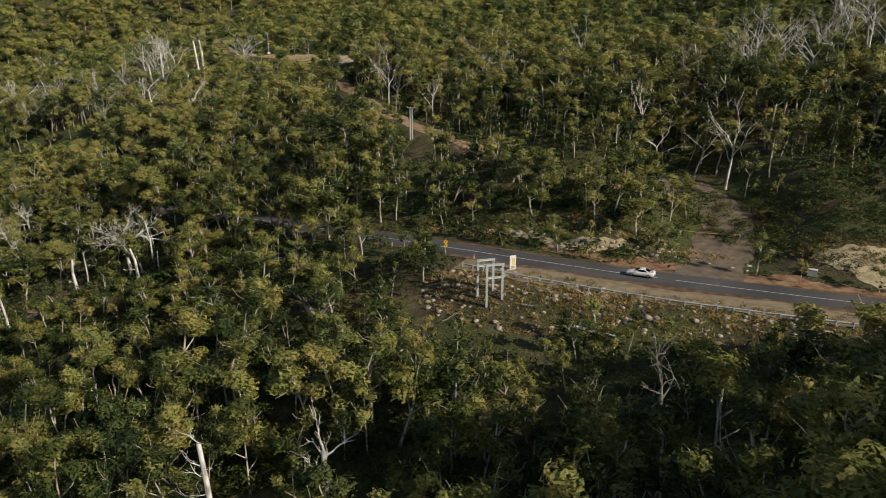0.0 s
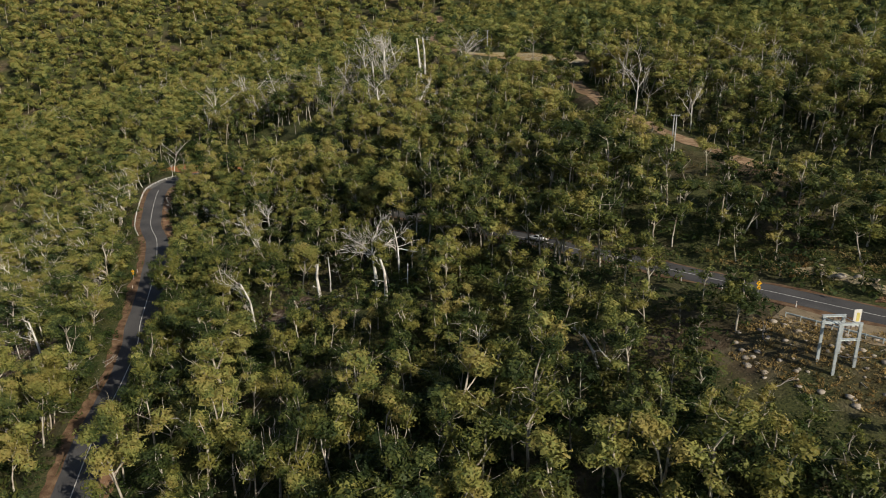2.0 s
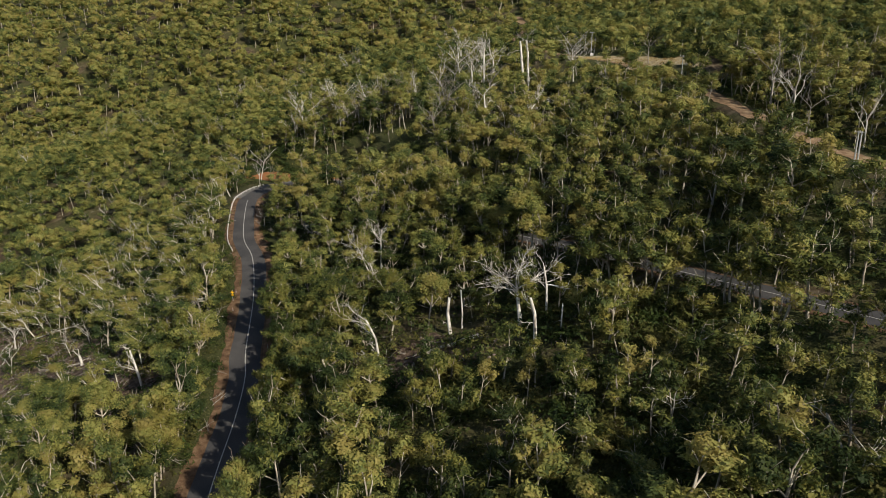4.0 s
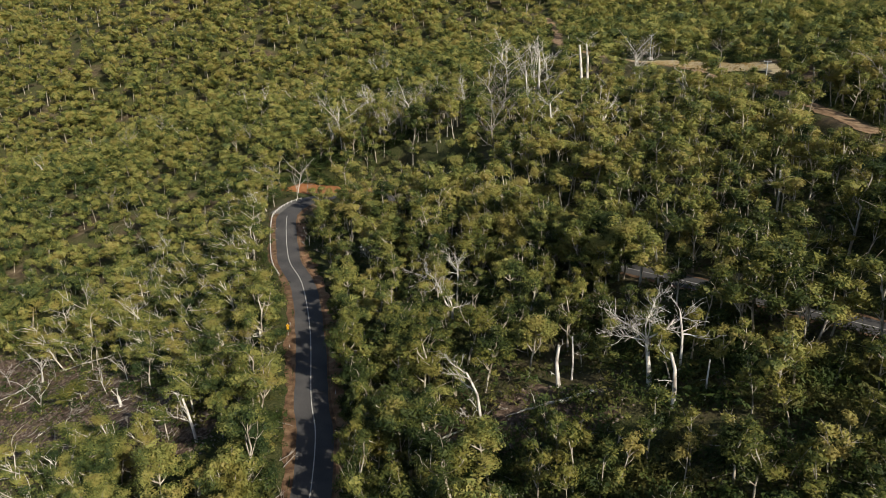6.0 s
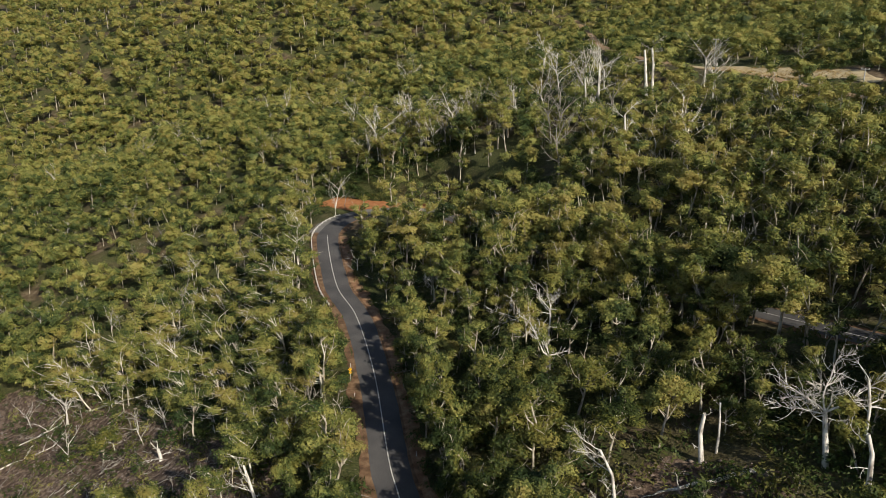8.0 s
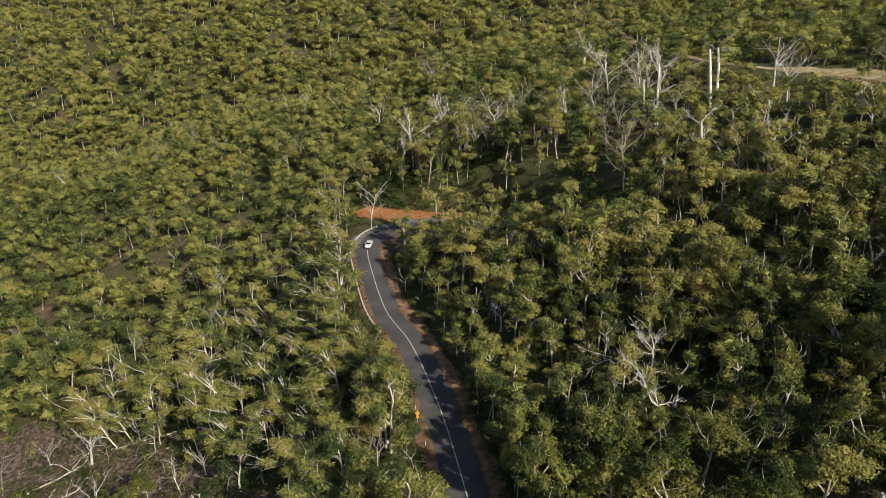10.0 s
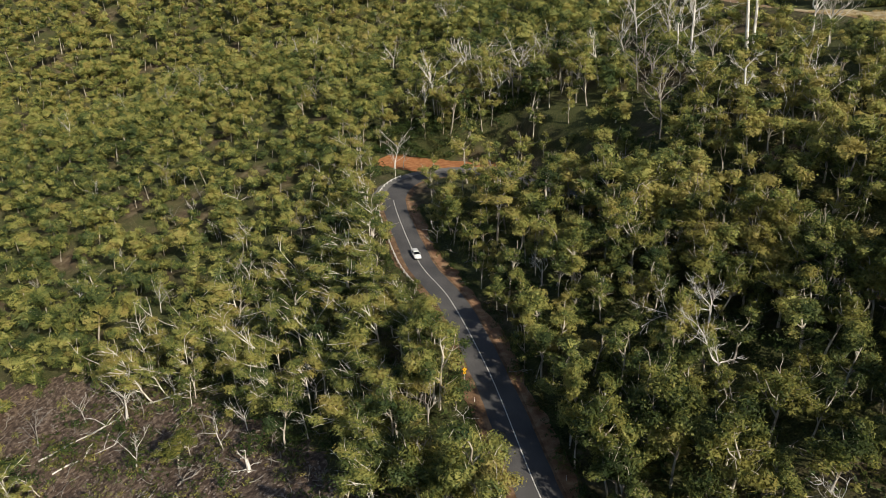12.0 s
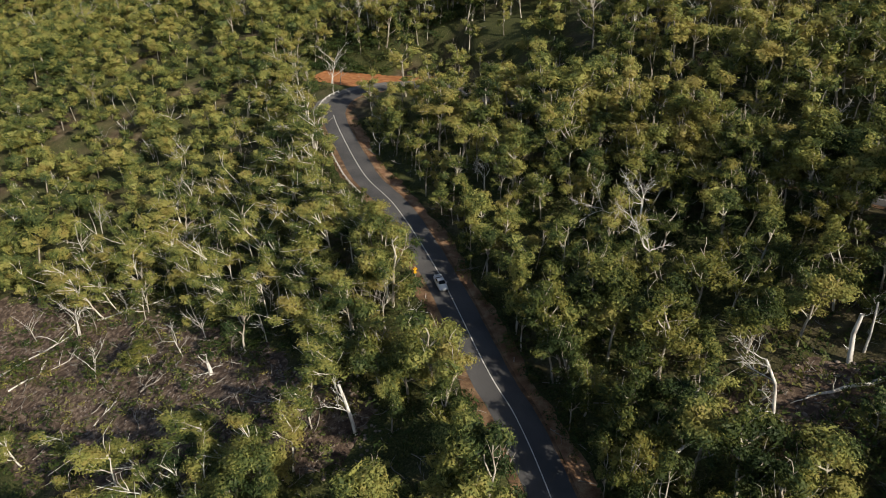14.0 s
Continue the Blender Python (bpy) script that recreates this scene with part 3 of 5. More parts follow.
OPEN = [(-182, 283, 10, 8, 0, 1.0), (-197, 297, 15, 10, 0, 1.0), (-178, 271, 9, 7, 0, 0.8), (-58, 312, 32, 13, -38, 0.97), (84, 134, 24, 13, -20, 0.82), (63, 160, 12, 9, 0, 0.9), (-207, 163, 33, 19, -25, 0.98), (-180, 157, 17, 13, -20, 0.95), (-93, 146, 13, 6, 20, 0.9), (10, 108, 18, 10, -25, 1.0), (48, 95, 38, 11, -25, 1.0), (71, 124, 24, 17, -22, 1.0), (-150, 139, 8, 11, 20, 0.95), (-184, 162, 7, 8, 20, 0.95), (-68, 143, 9, 9, 0, 0.75), (28, 133, 24, 4, -25, 0.8), (-203, 287, 9, 10, 0, 0.95), (-184, 281, 7, 6, 0, 0.6), (-67, 149, 9, 8, 0, 0.8), (-84, 153, 9, 5, 0, 0.9), (-110, 181, 8, 6, 0, 0.7), (-153, 146, 7, 6, 0, 0.8), (-27, 71, 6, 5, 0, 0.9), (-14, 73, 6, 5, 0, 0.9), (-190, 291, 11, 7, 0, 1.0), (-234, 178, 38, 13, -18, 0.95), (-195, 158, 28, 13, -25, 0.78), (-165, 150, 14, 9, -15, 0.6), (-205, 142, 26, 9, -15, 0.8),
        (-80, 150, 12, 6, -20, 0.85), (42, 164, 22, 7, 10, 0.6), (0, 178, 14, 16, 10, 0.7), (-62, 320, 30, 9, -38, 0.95), (-8, 190, 7, 12, 0, 1.0), (-42, 278, 6, 9, 10, 0.8), (-79, 338, 6, 9, 0, 0.9)]


def growth(x, y):
    n1 = np.sin(x / 23.0 + 2 * np.sin(y / 37.0)) * np.sin(y / 19.0 - x / 41.0)
    return n1


def stature(x, y):
    """How tall the trees grow: low scrub below the upper road, on the stony slope and beside the track."""
    g = np.ones(len(x))
    for cx, cy, rx, ry, turn, f in SCRUB:
        e = ellipse(x, y, cx, cy, rx, ry, turn)
        g = np.minimum(g, 1 - (1 - f) * smooth((1.25 - e) / 0.5))
    d, _, _ = away(x, y, TRACK)
    g = np.where(y < 246, np.minimum(g, 0.46 + 0.54 * smooth((d - 6) / 11)), g)
    d, _, side = away(x, y, ROAD[near_index(ROAD, -195, 275):])
    g = np.where(side < 0, np.minimum(g, 0.95 + 0.05 * smooth((d - 9) / 7)), np.where(y > 196, np.minimum(g, 0.72 + 0.28 * smooth((d - 11) / 12)), np.minimum(g, 1.0)))
    d, _, side = away(x, y, ROAD[:near_index(ROAD, -4, 137)])
    g = np.minimum(g, 0.5 + 0.5 * smooth((d - 7) / 10))
    return g


SCRUB = [(84, 136, 28, 18, -20, 0.4), (-62, 304, 32, 13, -38, 0.52), (-22, 226, 14, 22, 10, 0.6), (-58, 136, 40, 22, -10, 0.66), (20, 100, 60, 20, -25, 0.55), (-205, 160, 48, 26, -20, 0.72), (-85, 165, 34, 16, -30, 0.72), (-183, 280, 12, 9, 0, 0.6), (-206, 284, 12, 14, 0, 0.5), (40, 150, 50, 24, 0, 0.75), (-110, 185, 22, 14, 0, 0.75)]

# single large gums that stand out: place, crown width, height of the crown's middle
SCREE_GUMS = [(-137.5, 149.9, 11.5, 8), (-134.4, 138.8, 11.5, 7), (-158.0, 167.5, 12, 8.5), (-204.4, 169.5, 11, 4.5), (-176.4, 146.2, 13, 5), (-217.7, 149.6, 9, 4), (-187.9, 143.7, 10, 5), (-146.0, 138.4, 8, 4.5), (-190.6, 203.5, 11, 6), (-174.3, 188.6, 12, 7)]
ROAD_GUMS = [(-160.0, 176.5, 8, 7), (-165.6, 182.6, 10, 8), (-166.6, 194.7, 8.0, 8), (-175.8, 209.4, 9, 8.5), (-182.6, 219.4, 10, 9), (-193.4, 243.6, 12, 10.5), (-214.2, 276.3, 11, 10), (-206, 274, 8, 7), (-204.5, 263, 8, 7.5), (-205, 318, 8, 6), (-195, 319, 8.5, 6.5), (-184, 317, 8, 6), (-216, 314, 8, 6), (-173, 312, 8, 6), (-130.8, 180.0, 11, 8), (-138.5, 195.0, 10, 8),
             (-148.5, 212.8, 9, 8), (-168.8, 238.4, 10.5, 8), (-113.0, 147.0, 9, 8), (-108.8, 129.0, 8.5, 10.5), (-111.2, 134.8, 7.5, 9.5), (-106.6, 123.5, 7.5, 9.5), (-102.0, 112.7, 7.5, 9.5), (-135.5, 128.5, 11, 8), (-113.0, 140.3, 8.5, 10.5), (-117.3, 153.0, 8, 7), (-104.4, 118.0, 8.5, 10.5), (-99.4, 107.4, 8.5, 10.5), (-119.1, 157.4, 10, 7)]
SLOPE_GUMS = [(-102.0, 166.9, 14, 9), (-96.0, 157.4, 10.5, 8), (-113.3, 176.0, 7.5, 5), (-109.6, 153.5, 8.4, 6), (-88.8, 159.8, 11.5, 8), (-89.3, 134.5, 11, 7), (-125.3, 170.2, 10, 6), (-138.0, 221.4, 11, 8), (-147.9, 251.5, 11.5, 8), (-126.3, 229.1, 10.5, 8),
              (-110.2, 229.7, 12.5, 8), (-96.5, 182.8, 10.5, 7), (-71.8, 179.9, 13.5, 9), (-52.7, 171.4, 9, 5), (-39.9, 177.0, 8, 5), (-56.9, 130.3, 9, 7), (-260.1, 335.6, 13, 14)]
UPPER_GUMS = [(-48.8, 145.0, 9.5, 7), (-54.8, 126.5, 7.2, 6.5), (-21.2, 117.4, 8.6, 6.5), (-43.5, 105.6, 7.6, 6.5), (-17.8, 111.3, 9, 6.5), (-32.1, 108.4, 8.5, 6.5), (-44.0, 107.3, 8.8, 6.5), (-3.3, 118.6, 8.2, 6.5), (-15.1, 130.9, 7, 7),
              (35.6, 129.7, 9.5, 6.5), (11.7, 157.2, 9.5, 7.5), (19.9, 144.3, 10, 7.5), (-16.5, 187.2, 10.5, 6.5), (-64.6, 123.6, 9.5, 6.5)]
HEROES = np.array(SCREE_GUMS + ROAD_GUMS + SLOPE_GUMS + UPPER_GUMS, float)

# near and middle forest
x, y = jitter_grid(-420, 190, 40, 430, 5.2)
keep = in_view(x, y, 4) & (rs.uniform(0, 1, len(x)) > clearing(x, y)) & ((np.hypot(x + 60, y - 40) < 240) | (np.hypot(x + 185, y - 300) < 42))
x, y = x[keep], y[keep]
keep = rs.uniform(0, 1, len(x)) > 0.07 + 0.07 * growth(x, y)
x, y = x[keep], y[keep]
row = []
upper = ROAD[near_index(ROAD, -14, 144):near_index(ROAD, -143, 266)]
for q, nxt in zip(upper[:-3:3], upper[3::3]):
    t = (nxt - q)[:2] / np.linalg.norm((nxt - q)[:2])
    o = rs.uniform(5.6, 8.5)
    if np.hypot(q[0] + 58, q[1] - 179) > 7 and rs.uniform() < 0.9:
        row.append((q[0] - t[1] * o, q[1] + t[0] * o))
        if -125 < q[0] < -34:
            row.append((q[0] - t[1] * (o + 4.5), q[1] + t[0] * (o + 4.5)))
# tall rows along both sides of the lower road
lower = ROAD[near_index(ROAD, -193, 262):near_index(ROAD, -112, 115)]
for q, nxt in zip(lower[:-5:5], lower[5::5]):
    t = (nxt - q)[:2] / np.linalg.norm((nxt - q)[:2])
    for o in (-rs.uniform(9.6, 11.4), rs.uniform(8.2, 9.6) + (3.0 if q[1] > 215 else 0.0)):
        row.append((q[0] - t[1] * o, q[1] + t[0] * o))
row = np.array(row)
x, y = np.concatenate([x, row[:, 0]]), np.concatenate([y, row[:, 1]])
free = np.min(np.hypot(x[:, None] - HEROES[None, :, 0], y[:, None] - HEROES[None, :, 1]) / (0.36 * HEROES[None, :, 2]), axis=1) > 1
free &= (np.hypot(x + 148, y - 171) > 6.5) & (np.hypot(x + 143, y - 161) > 6.5) & (np.hypot(x + 172, y - 279) > 6)
x, y = x[free], y[free]
grow = np.exp(rs.normal(-0.06, 0.21, len(x))) + 0.08 * growth(x, y)
size = np.clip(grow, 0.5, 1.35) * stature(x, y)
screen = (away(x, y, ROAD[near_index(ROAD, -34, 160):near_index(ROAD, -150, 273)])[0] < 13) & (y < 262)
size = np.where(screen, np.maximum(size, 0.95), size)
order = np.argsort(np.hypot((x + 130) * 0.8, y - 168))
near_ids, mid_ids = order[:300 - len(HEROES)], order[300 - len(HEROES):]
windy = lambda px, py: (px < -150 - 0.42 * np.maximum(0, py - 190)) & (py < 300)

FINE = []
for k in range(12):
    tv, tf, lv, lf = gum(100 + k, 0, 1.08, (0.0, 0.3, 0.12)[k % 3] if k < 9 else 0.18, k >= 9)
    FINE.append((quick_mesh("trunk", tv, tf, [PALEBARK if k >= 9 else BARK], smooth_faces=True), quick_mesh("crown", lv, lf, [DEEPSHADELEAF if k in (1, 3, 5, 7) else LEAF])))
MIDT = [gum(200 + k, 1, 1.24, (0.0, 0.3, 0.12)[k % 3]) for k in range(12)] + [gum(220 + k, 1, 1.26, 0.22, True) for k in range(5)]
FART = [gum(300 + k, 2, 1.9) for k in range(12)]
DISTANT = [gum(340 + k, 3, 2.1) for k in range(8)]

GUM_LABELS = ["tall gum tree with a clumpy olive-green crown", "slender gum tree with a pale trunk and thin crown", "bushy gum tree with dense olive foliage",
              "gum tree with pale crooked limbs and sparse leaves", "leaning gum tree with yellowish-green foliage"]
protos = []
for k, (trunk_me, crown_me) in enumerate(FINE):
    t = tagged(new("gum_tree"), GUM_LABELS[k % 5] if k < 9 else "wind-bent gum tree with pale exposed branches", "tree", "forest gum trees")
    piece("trunk", trunk_me, t, "pale bark trunk with limbs")
    piece("crown", crown_me, t)
    protos.append(t)
hz = height(HEROES[:, 0], HEROES[:, 1])
# picks trees for the shade-darkened leaves, mostly right of the lower road
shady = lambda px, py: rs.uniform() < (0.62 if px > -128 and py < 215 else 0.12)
near = [(h[0], h[1], hz[k], h[2] / 8.6, h[3] / 8.4) for k, h in enumerate(HEROES)]
near += [(x[k], y[k], height(x[k], y[k])[0], size[k] * rs.uniform(1.0, 1.35), size[k]) for k in near_ids]
beside_road = away(np.array([q[0] for q in near]), np.array([q[1] for q in near]), low)[0]
for c, (px, py, pz, wide, tall) in enumerate(near):
    wide = min(wide, max(0.5, (beside_road[c] - 3.4) / 4.6))
    bent = windy(px, py) and rs.uniform() < 0.7
    turn = rs.normal(5, 22) if bent else rs.uniform(0, 360)
    m = pose(px, py, pz, rs.normal(0, 3), rs.normal(0, 3), turn) @ Matrix.Diagonal((wide * rs.uniform(0.92, 1.08), wide * rs.uniform(0.92, 1.08), tall, 1))
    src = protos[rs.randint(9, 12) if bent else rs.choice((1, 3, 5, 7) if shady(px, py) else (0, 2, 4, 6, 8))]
    copy_thing(src, m)
for k, t in enumerate(protos):
    px, py = x[mid_ids[k]], y[mid_ids[k]]
    t.matrix_basis = pose(px, py, on_ground(px, py), 0, 0, 0) @ Matrix.Diagonal((size[mid_ids[k]],) * 3 + (1,))
mid_ids = mid_ids[len(protos):]

kinds = np.where(windy(x[mid_ids], y[mid_ids]) & (rs.uniform(0, 1, len(mid_ids)) < 0.65), rs.randint(12, 17, len(mid_ids)), rs.randint(0, 12, len(mid_ids)))
spots = np.column_stack([x[mid_ids], y[mid_ids], height(x[mid_ids], y[mid_ids]), size[mid_ids], kinds])
# deep: trees whose leaf colour also holds the gully's shade
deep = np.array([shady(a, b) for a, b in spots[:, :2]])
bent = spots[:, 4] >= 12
for ids, mats, label in ((~deep & ~bent, [BARK, LEAF], "dense olive-green eucalypt forest on the hillside"), (deep & ~bent, [BARK, DEEPSHADELEAF], "deep green gum trees in the gully below the road, darkened for shade"),
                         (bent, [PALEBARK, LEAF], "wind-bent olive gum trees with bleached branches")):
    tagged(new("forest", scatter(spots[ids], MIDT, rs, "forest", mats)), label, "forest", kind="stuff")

# far woods
x, y = jitter_grid(-1300, 420, 150, 1300, 8.0)
r = np.hypot(x + 60, y - 40)
keep = in_view(x, y, 2) & (r >= 240) & (np.hypot(x + 185, y - 300) >= 42) & (r < 1100) & (rs.uniform(0, 1, len(x)) < np.clip(1.65 - r / 640, 0.24, 1)) & (rs.uniform(0, 1, len(x)) > clearing(x, y))
x, y = x[keep], y[keep]
# unseen trees round the view; those on the added hill fray its shadow
ox, oy = jitter_grid(-420, 330, -260, 120, 13.0)
keep = ~in_view(ox, oy, 4) & (np.hypot(ox + 50, oy - 25) > 35) & (clearing(ox, oy) < 0.5)
x, y = np.concatenate([x, ox[keep]]), np.concatenate([y, oy[keep]])
z = height(x, y) - 3.8
scale = np.clip(np.exp(rs.normal(-0.1, 0.24, len(x))), 0.4, 1.5) * (1 + np.maximum(0, np.hypot(x, y) - 450) / 900)
r = np.hypot(x + 60, y - 40)
scale = np.where(r < 360, scale * stature(x, y), scale)
for ids, kit, label in (((r < 110), MIDT[:12], "olive-green gum trees on the near slope"), ((r >= 110) & (r < 480), FART, "olive-green eucalypt woods on the far slope"), ((r >= 480), DISTANT, "distant olive-green eucalypt woods on the hills")):
    spots = np.column_stack([x[ids], y[ids], z[ids], scale[ids], rs.randint(0, len(kit), int(ids.sum()))])
    tagged(new("far_woods", scatter(spots, kit, rs, "far_woods", [BARK, LEAF])), label, "woods", kind="stuff")

# understorey
BUSHES = [bush(400 + k, 10, 0.56) for k in range(8)]
x, y = jitter_grid(-330, 150, 50, 340, 3.6)
keep = in_view(x, y, 2) & (rs.uniform(0, 1, len(x)) > np.where(clearing(x, y) > 0.99, 1.0, clearing(x, y) * 0.45)) & (rs.uniform(0, 1, len(x)) < 0.92) & ((np.hypot(x + 60, y - 40) < 240) | (np.hypot(x + 195, y - 308) < 34))
x, y = x[keep], y[keep]
spots = np.column_stack([x, y, height(x, y) - 0.1, rs.uniform(0.8, 2.2, len(x)), rs.randint(0, 8, len(x))])
tagged(new("undergrowth", scatter(spots, BUSHES, rs, "undergrowth", [BARK, SHRUB])), "dark green shrubs under the gum trees", "shrubs", kind="stuff")

# ---- bare and fallen trees ----
def bare_thing(name, x, y, label, seed, high, wood=None, sink=0.0, turn=0.0, category="dead tree", **kw):
    v, f = dead(seed, high, **kw)
    ob = new(name, quick_mesh(name, v, f, [wood or DEADWOOD], smooth_faces=True))
    ob.matrix_basis = pose(x, y, on_ground(x, y) - sink, 0, 0, turn)
    return tagged(ob, label, category, "dead trees")


def limb_tree(name, x, y, label, trunk, limbs, seed, thick, twigs=5, wood=None):
    """A bare tree with its own limbs: limbs are (fraction up the trunk, direction, length, thickness)."""
    r = np.random.RandomState(seed)
    v, f = [], []
    trunk = [np.array(p, float) for p in trunk]
    tube(trunk, np.linspace(thick, thick * 0.6, len(trunk)), 9, v, f)
    for u, d, length, th in limbs:
        k = u * (len(trunk) - 1)
        a = trunk[min(int(k), len(trunk) - 2)]
        a = a + (trunk[min(int(k), len(trunk) - 2) + 1] - a) * (k - min(int(k), len(trunk) - 2))
        path, dd = bend(r, a, np.array(d, float) / np.linalg.norm(d), length, 7, 0.22, 0.04)
        tube(path, np.linspace(th * 0.62, th * 0.10, 8), 6, v, f)
        for _ in range(twigs * 2):
            tw, d2 = bend(r, path[r.randint(2, 8)], dd + r.normal(0, 0.6, 3), length * r.uniform(0.25, 0.5), 4, 0.22, 0.07)
            tube(tw, np.linspace(th * 0.28, 0.022, 5), 3, v, f)
            for _ in range(3):
                t2, _ = bend(r, tw[r.randint(1, 5)], d2 + r.normal(0, 0.6, 3), length * r.uniform(0.1, 0.22), 3, 0.2, 0.07)
                tube(t2, np.linspace(th * 0.16, 0.014, 4), 3, v, f)
    ob = new(name, quick_mesh(name, np.concatenate(v), np.array(f), [wood or DEADWOOD], smooth_faces=True))
    ob.matrix_basis = pose(x, y, on_ground(x, y))
    return tagged(ob, label, "dead tree", "dead trees")


limb_tree("dead_tree", -68.2, 152.0, "large bleached dead gum with wide spreading bare limbs",
          [(0, 0, -0.5), (-0.3, 0.1, 2.5), (-0.7, 0.2, 5.2), (-1.0, 0.3, 7.6)],
          [(0.96, (-1, 0.1, 0.12), 6.0, 0.22), (1.0, (-0.7, 0.3, 0.75), 7.0, 0.22), (1.0, (-0.15, 0.4, 1.0), 7.5, 0.2), (1.0, (0.75, 0.2, 0.85), 7.5, 0.26), (0.9, (0.9, -0.3, 0.02), 3.0, 0.13), (0.95, (-0.5, -0.3, 0.5), 4.5, 0.15), (0.8, (-0.9, 0.3, 0.5), 5.0, 0.14), (1.0, (0.3, 0.2, 0.9), 6.5, 0.16)], 11, 0.44, 7)
limb_tree("dead_tree", -64.0, 153.5, "slim bleached dead gum with bent upper limbs",
          [(0, 0, -0.5), (0.1, 0, 3.5), (0.0, 0, 7.0), (-0.6, 0, 10.5)],
          [(0.68, (1, 0.1, 0.08), 5.2, 0.2), (0.6, (-0.8, 0, 0.5), 3.6, 0.12), (1.0, (-0.3, 0, 1), 4.0, 0.13), (0.72, (0.9, 0.2, 0.35), 4.0, 0.13)], 12, 0.24, 3)
limb_tree("dead_tree", -64.6, 146.5, "broken bleached snag with two bent limbs near its top",
          [(0, 0, -0.5), (0.0, 0, 3.0), (-0.2, 0, 6.2), (-1.0, 0, 8.8)],
          [(0.84, (-1, 0, 0.15), 3.4, 0.16), (0.45, (-0.9, -0.2, 0.35), 2.6, 0.15)], 13, 0.36, 1)
limb_tree("dead_tree", -82.9, 156.2, "thick pale snag with a short stub branch",
          [(0, 0, -0.5), (-0.3, 0, 2.0), (-0.6, 0, 4.5), (-0.3, 0, 7.6)], [(0.3, (-1, 0, 0.5), 1.9, 0.16), (0.95, (0.2, 0, 1), 2.0, 0.12)], 14, 0.42, 1)
limb_tree("dead_tree", -81.0, 157.5, "thin pale snag with short side twigs",
          [(0, 0, -0.5), (0.1, 0, 3.0), (-0.2, 0, 8.0)], [(0.7, (1, 0, 0.1), 1.8, 0.08), (0.9, (-0.5, 0, 1), 2.0, 0.06)], 15, 0.2, 1)
limb_tree("dead_tree", -60.2, 147.0, "thin bleached dead pole with one stub", [(0, 0, -0.4), (0, 0, 3.0), (0.1, 0, 6.5)], [(0.55, (-1, 0, 0.1), 1.4, 0.09)], 16, 0.17, 0)
limb_tree("dead_tree", -108.6, 178.8, "bleached dead gum forking into long crooked limbs",
          [(0, 0, -0.4), (0, 0, 2.0), (-0.1, 0, 4.6)], [(1.0, (-1, 0.2, 0.55), 9.5, 0.24), (1.0, (0.75, 0.1, 0.6), 3.6, 0.22), (1.0, (-0.1, 0.3, 1), 4.8, 0.12), (0.95, (0.5, 0.4, 1), 5.4, 0.12), (0.98, (-0.9, 0.5, 0.35), 6.0, 0.14)], 17, 0.34, 4)
limb_tree("dead_tree", -110.5, 188.0, "bare dead gum with a fan of twisted pale limbs",
          [(0, 0, -0.4), (0.2, 0, 4.0), (0.3, 0, 8.0)], [(1.0, (-1, 0, 0.25), 4.8, 0.15), (1.0, (-0.8, 0.3, 0.7), 5.0, 0.16), (1.0, (0, 0.1, 1), 5.0, 0.14), (0.95, (-1, -0.2, -0.05), 4.4, 0.12), (0.9, (-0.6, 0.2, 1), 4.5, 0.12)], 18, 0.24, 5)
limb_tree("dead_tree", -117.0, 188.5, "bare pale dead crown above the shrubs",
          [(0, 0, -0.4), (0.2, 0, 4.0), (0.2, 0, 7.5)], [(1.0, (-1, 0, 0.3), 5.0, 0.12), (1.0, (-0.5, 0.3, 0.8), 4.2, 0.12), (0.95, (-0.9, 0.1, 0.05), 4.0, 0.1)], 19, 0.2, 5)
limb_tree("dead_tree", -151.2, 148.0, "leaning bleached dead gum with broken top and side limb",
          [(0, 0, -0.4), (-0.6, 0.1, 2.6), (-1.4, 0.2, 5.6), (-2.4, 0.3, 9.0)], [(0.52, (-1, 0, 0.05), 4.6, 0.15), (0.8, (-0.5, 0, 1), 3.4, 0.14), (0.42, (0.4, 0.2, 0.1), 1.2, 0.1), (0.5, (-0.6, -0.5, 0.5), 2.6, 0.1), (0.7, (-0.9, 0, 0.6), 2.4, 0.1)], 20, 0.34, 3)
limb_tree("dead_stump", -186.4, 166.8, "gnarled white stump with twisted broken limbs",
          [(0, 0, -0.3), (-0.2, 0, 1.4), (-0.5, 0, 2.8)], [(0.9, (-1, 0, 0.5), 2.2, 0.22), (1.0, (0.1, 0, 1), 2.0, 0.24), (0.4, (1, 0, 0.5), 2.2, 0.14), (0.3, (-1, -0.3, 0.1), 3.8, 0.16), (0.2, (0.6, -0.6, 0.0), 2.0, 0.12)], 21, 0.45, 3)
limb_tree("dead_tree", -142.0, 213.5, "fan of bare pale branches on a dead sapling", [(0, 0, -0.3), (0, 0, 1.5), (0, 0, 3)], [(1, (-0.7, 0, 1), 4.5, 0.13), (1, (0.1, 0, 1), 5, 0.14), (1, (0.7, 0.1, 1), 4.5, 0.13), (0.8, (-0.3, 0.2, 1), 4, 0.1)], 22, 0.2, 4)
limb_tree("dead_tree", -146.2, 206.5, "short leaning white snag", [(0, 0, -0.3), (-0.5, 0, 2.0), (-1.1, 0, 4.2)], [(0.5, (1, 0, 0.5), 1.5, 0.1)], 23, 0.22, 1)
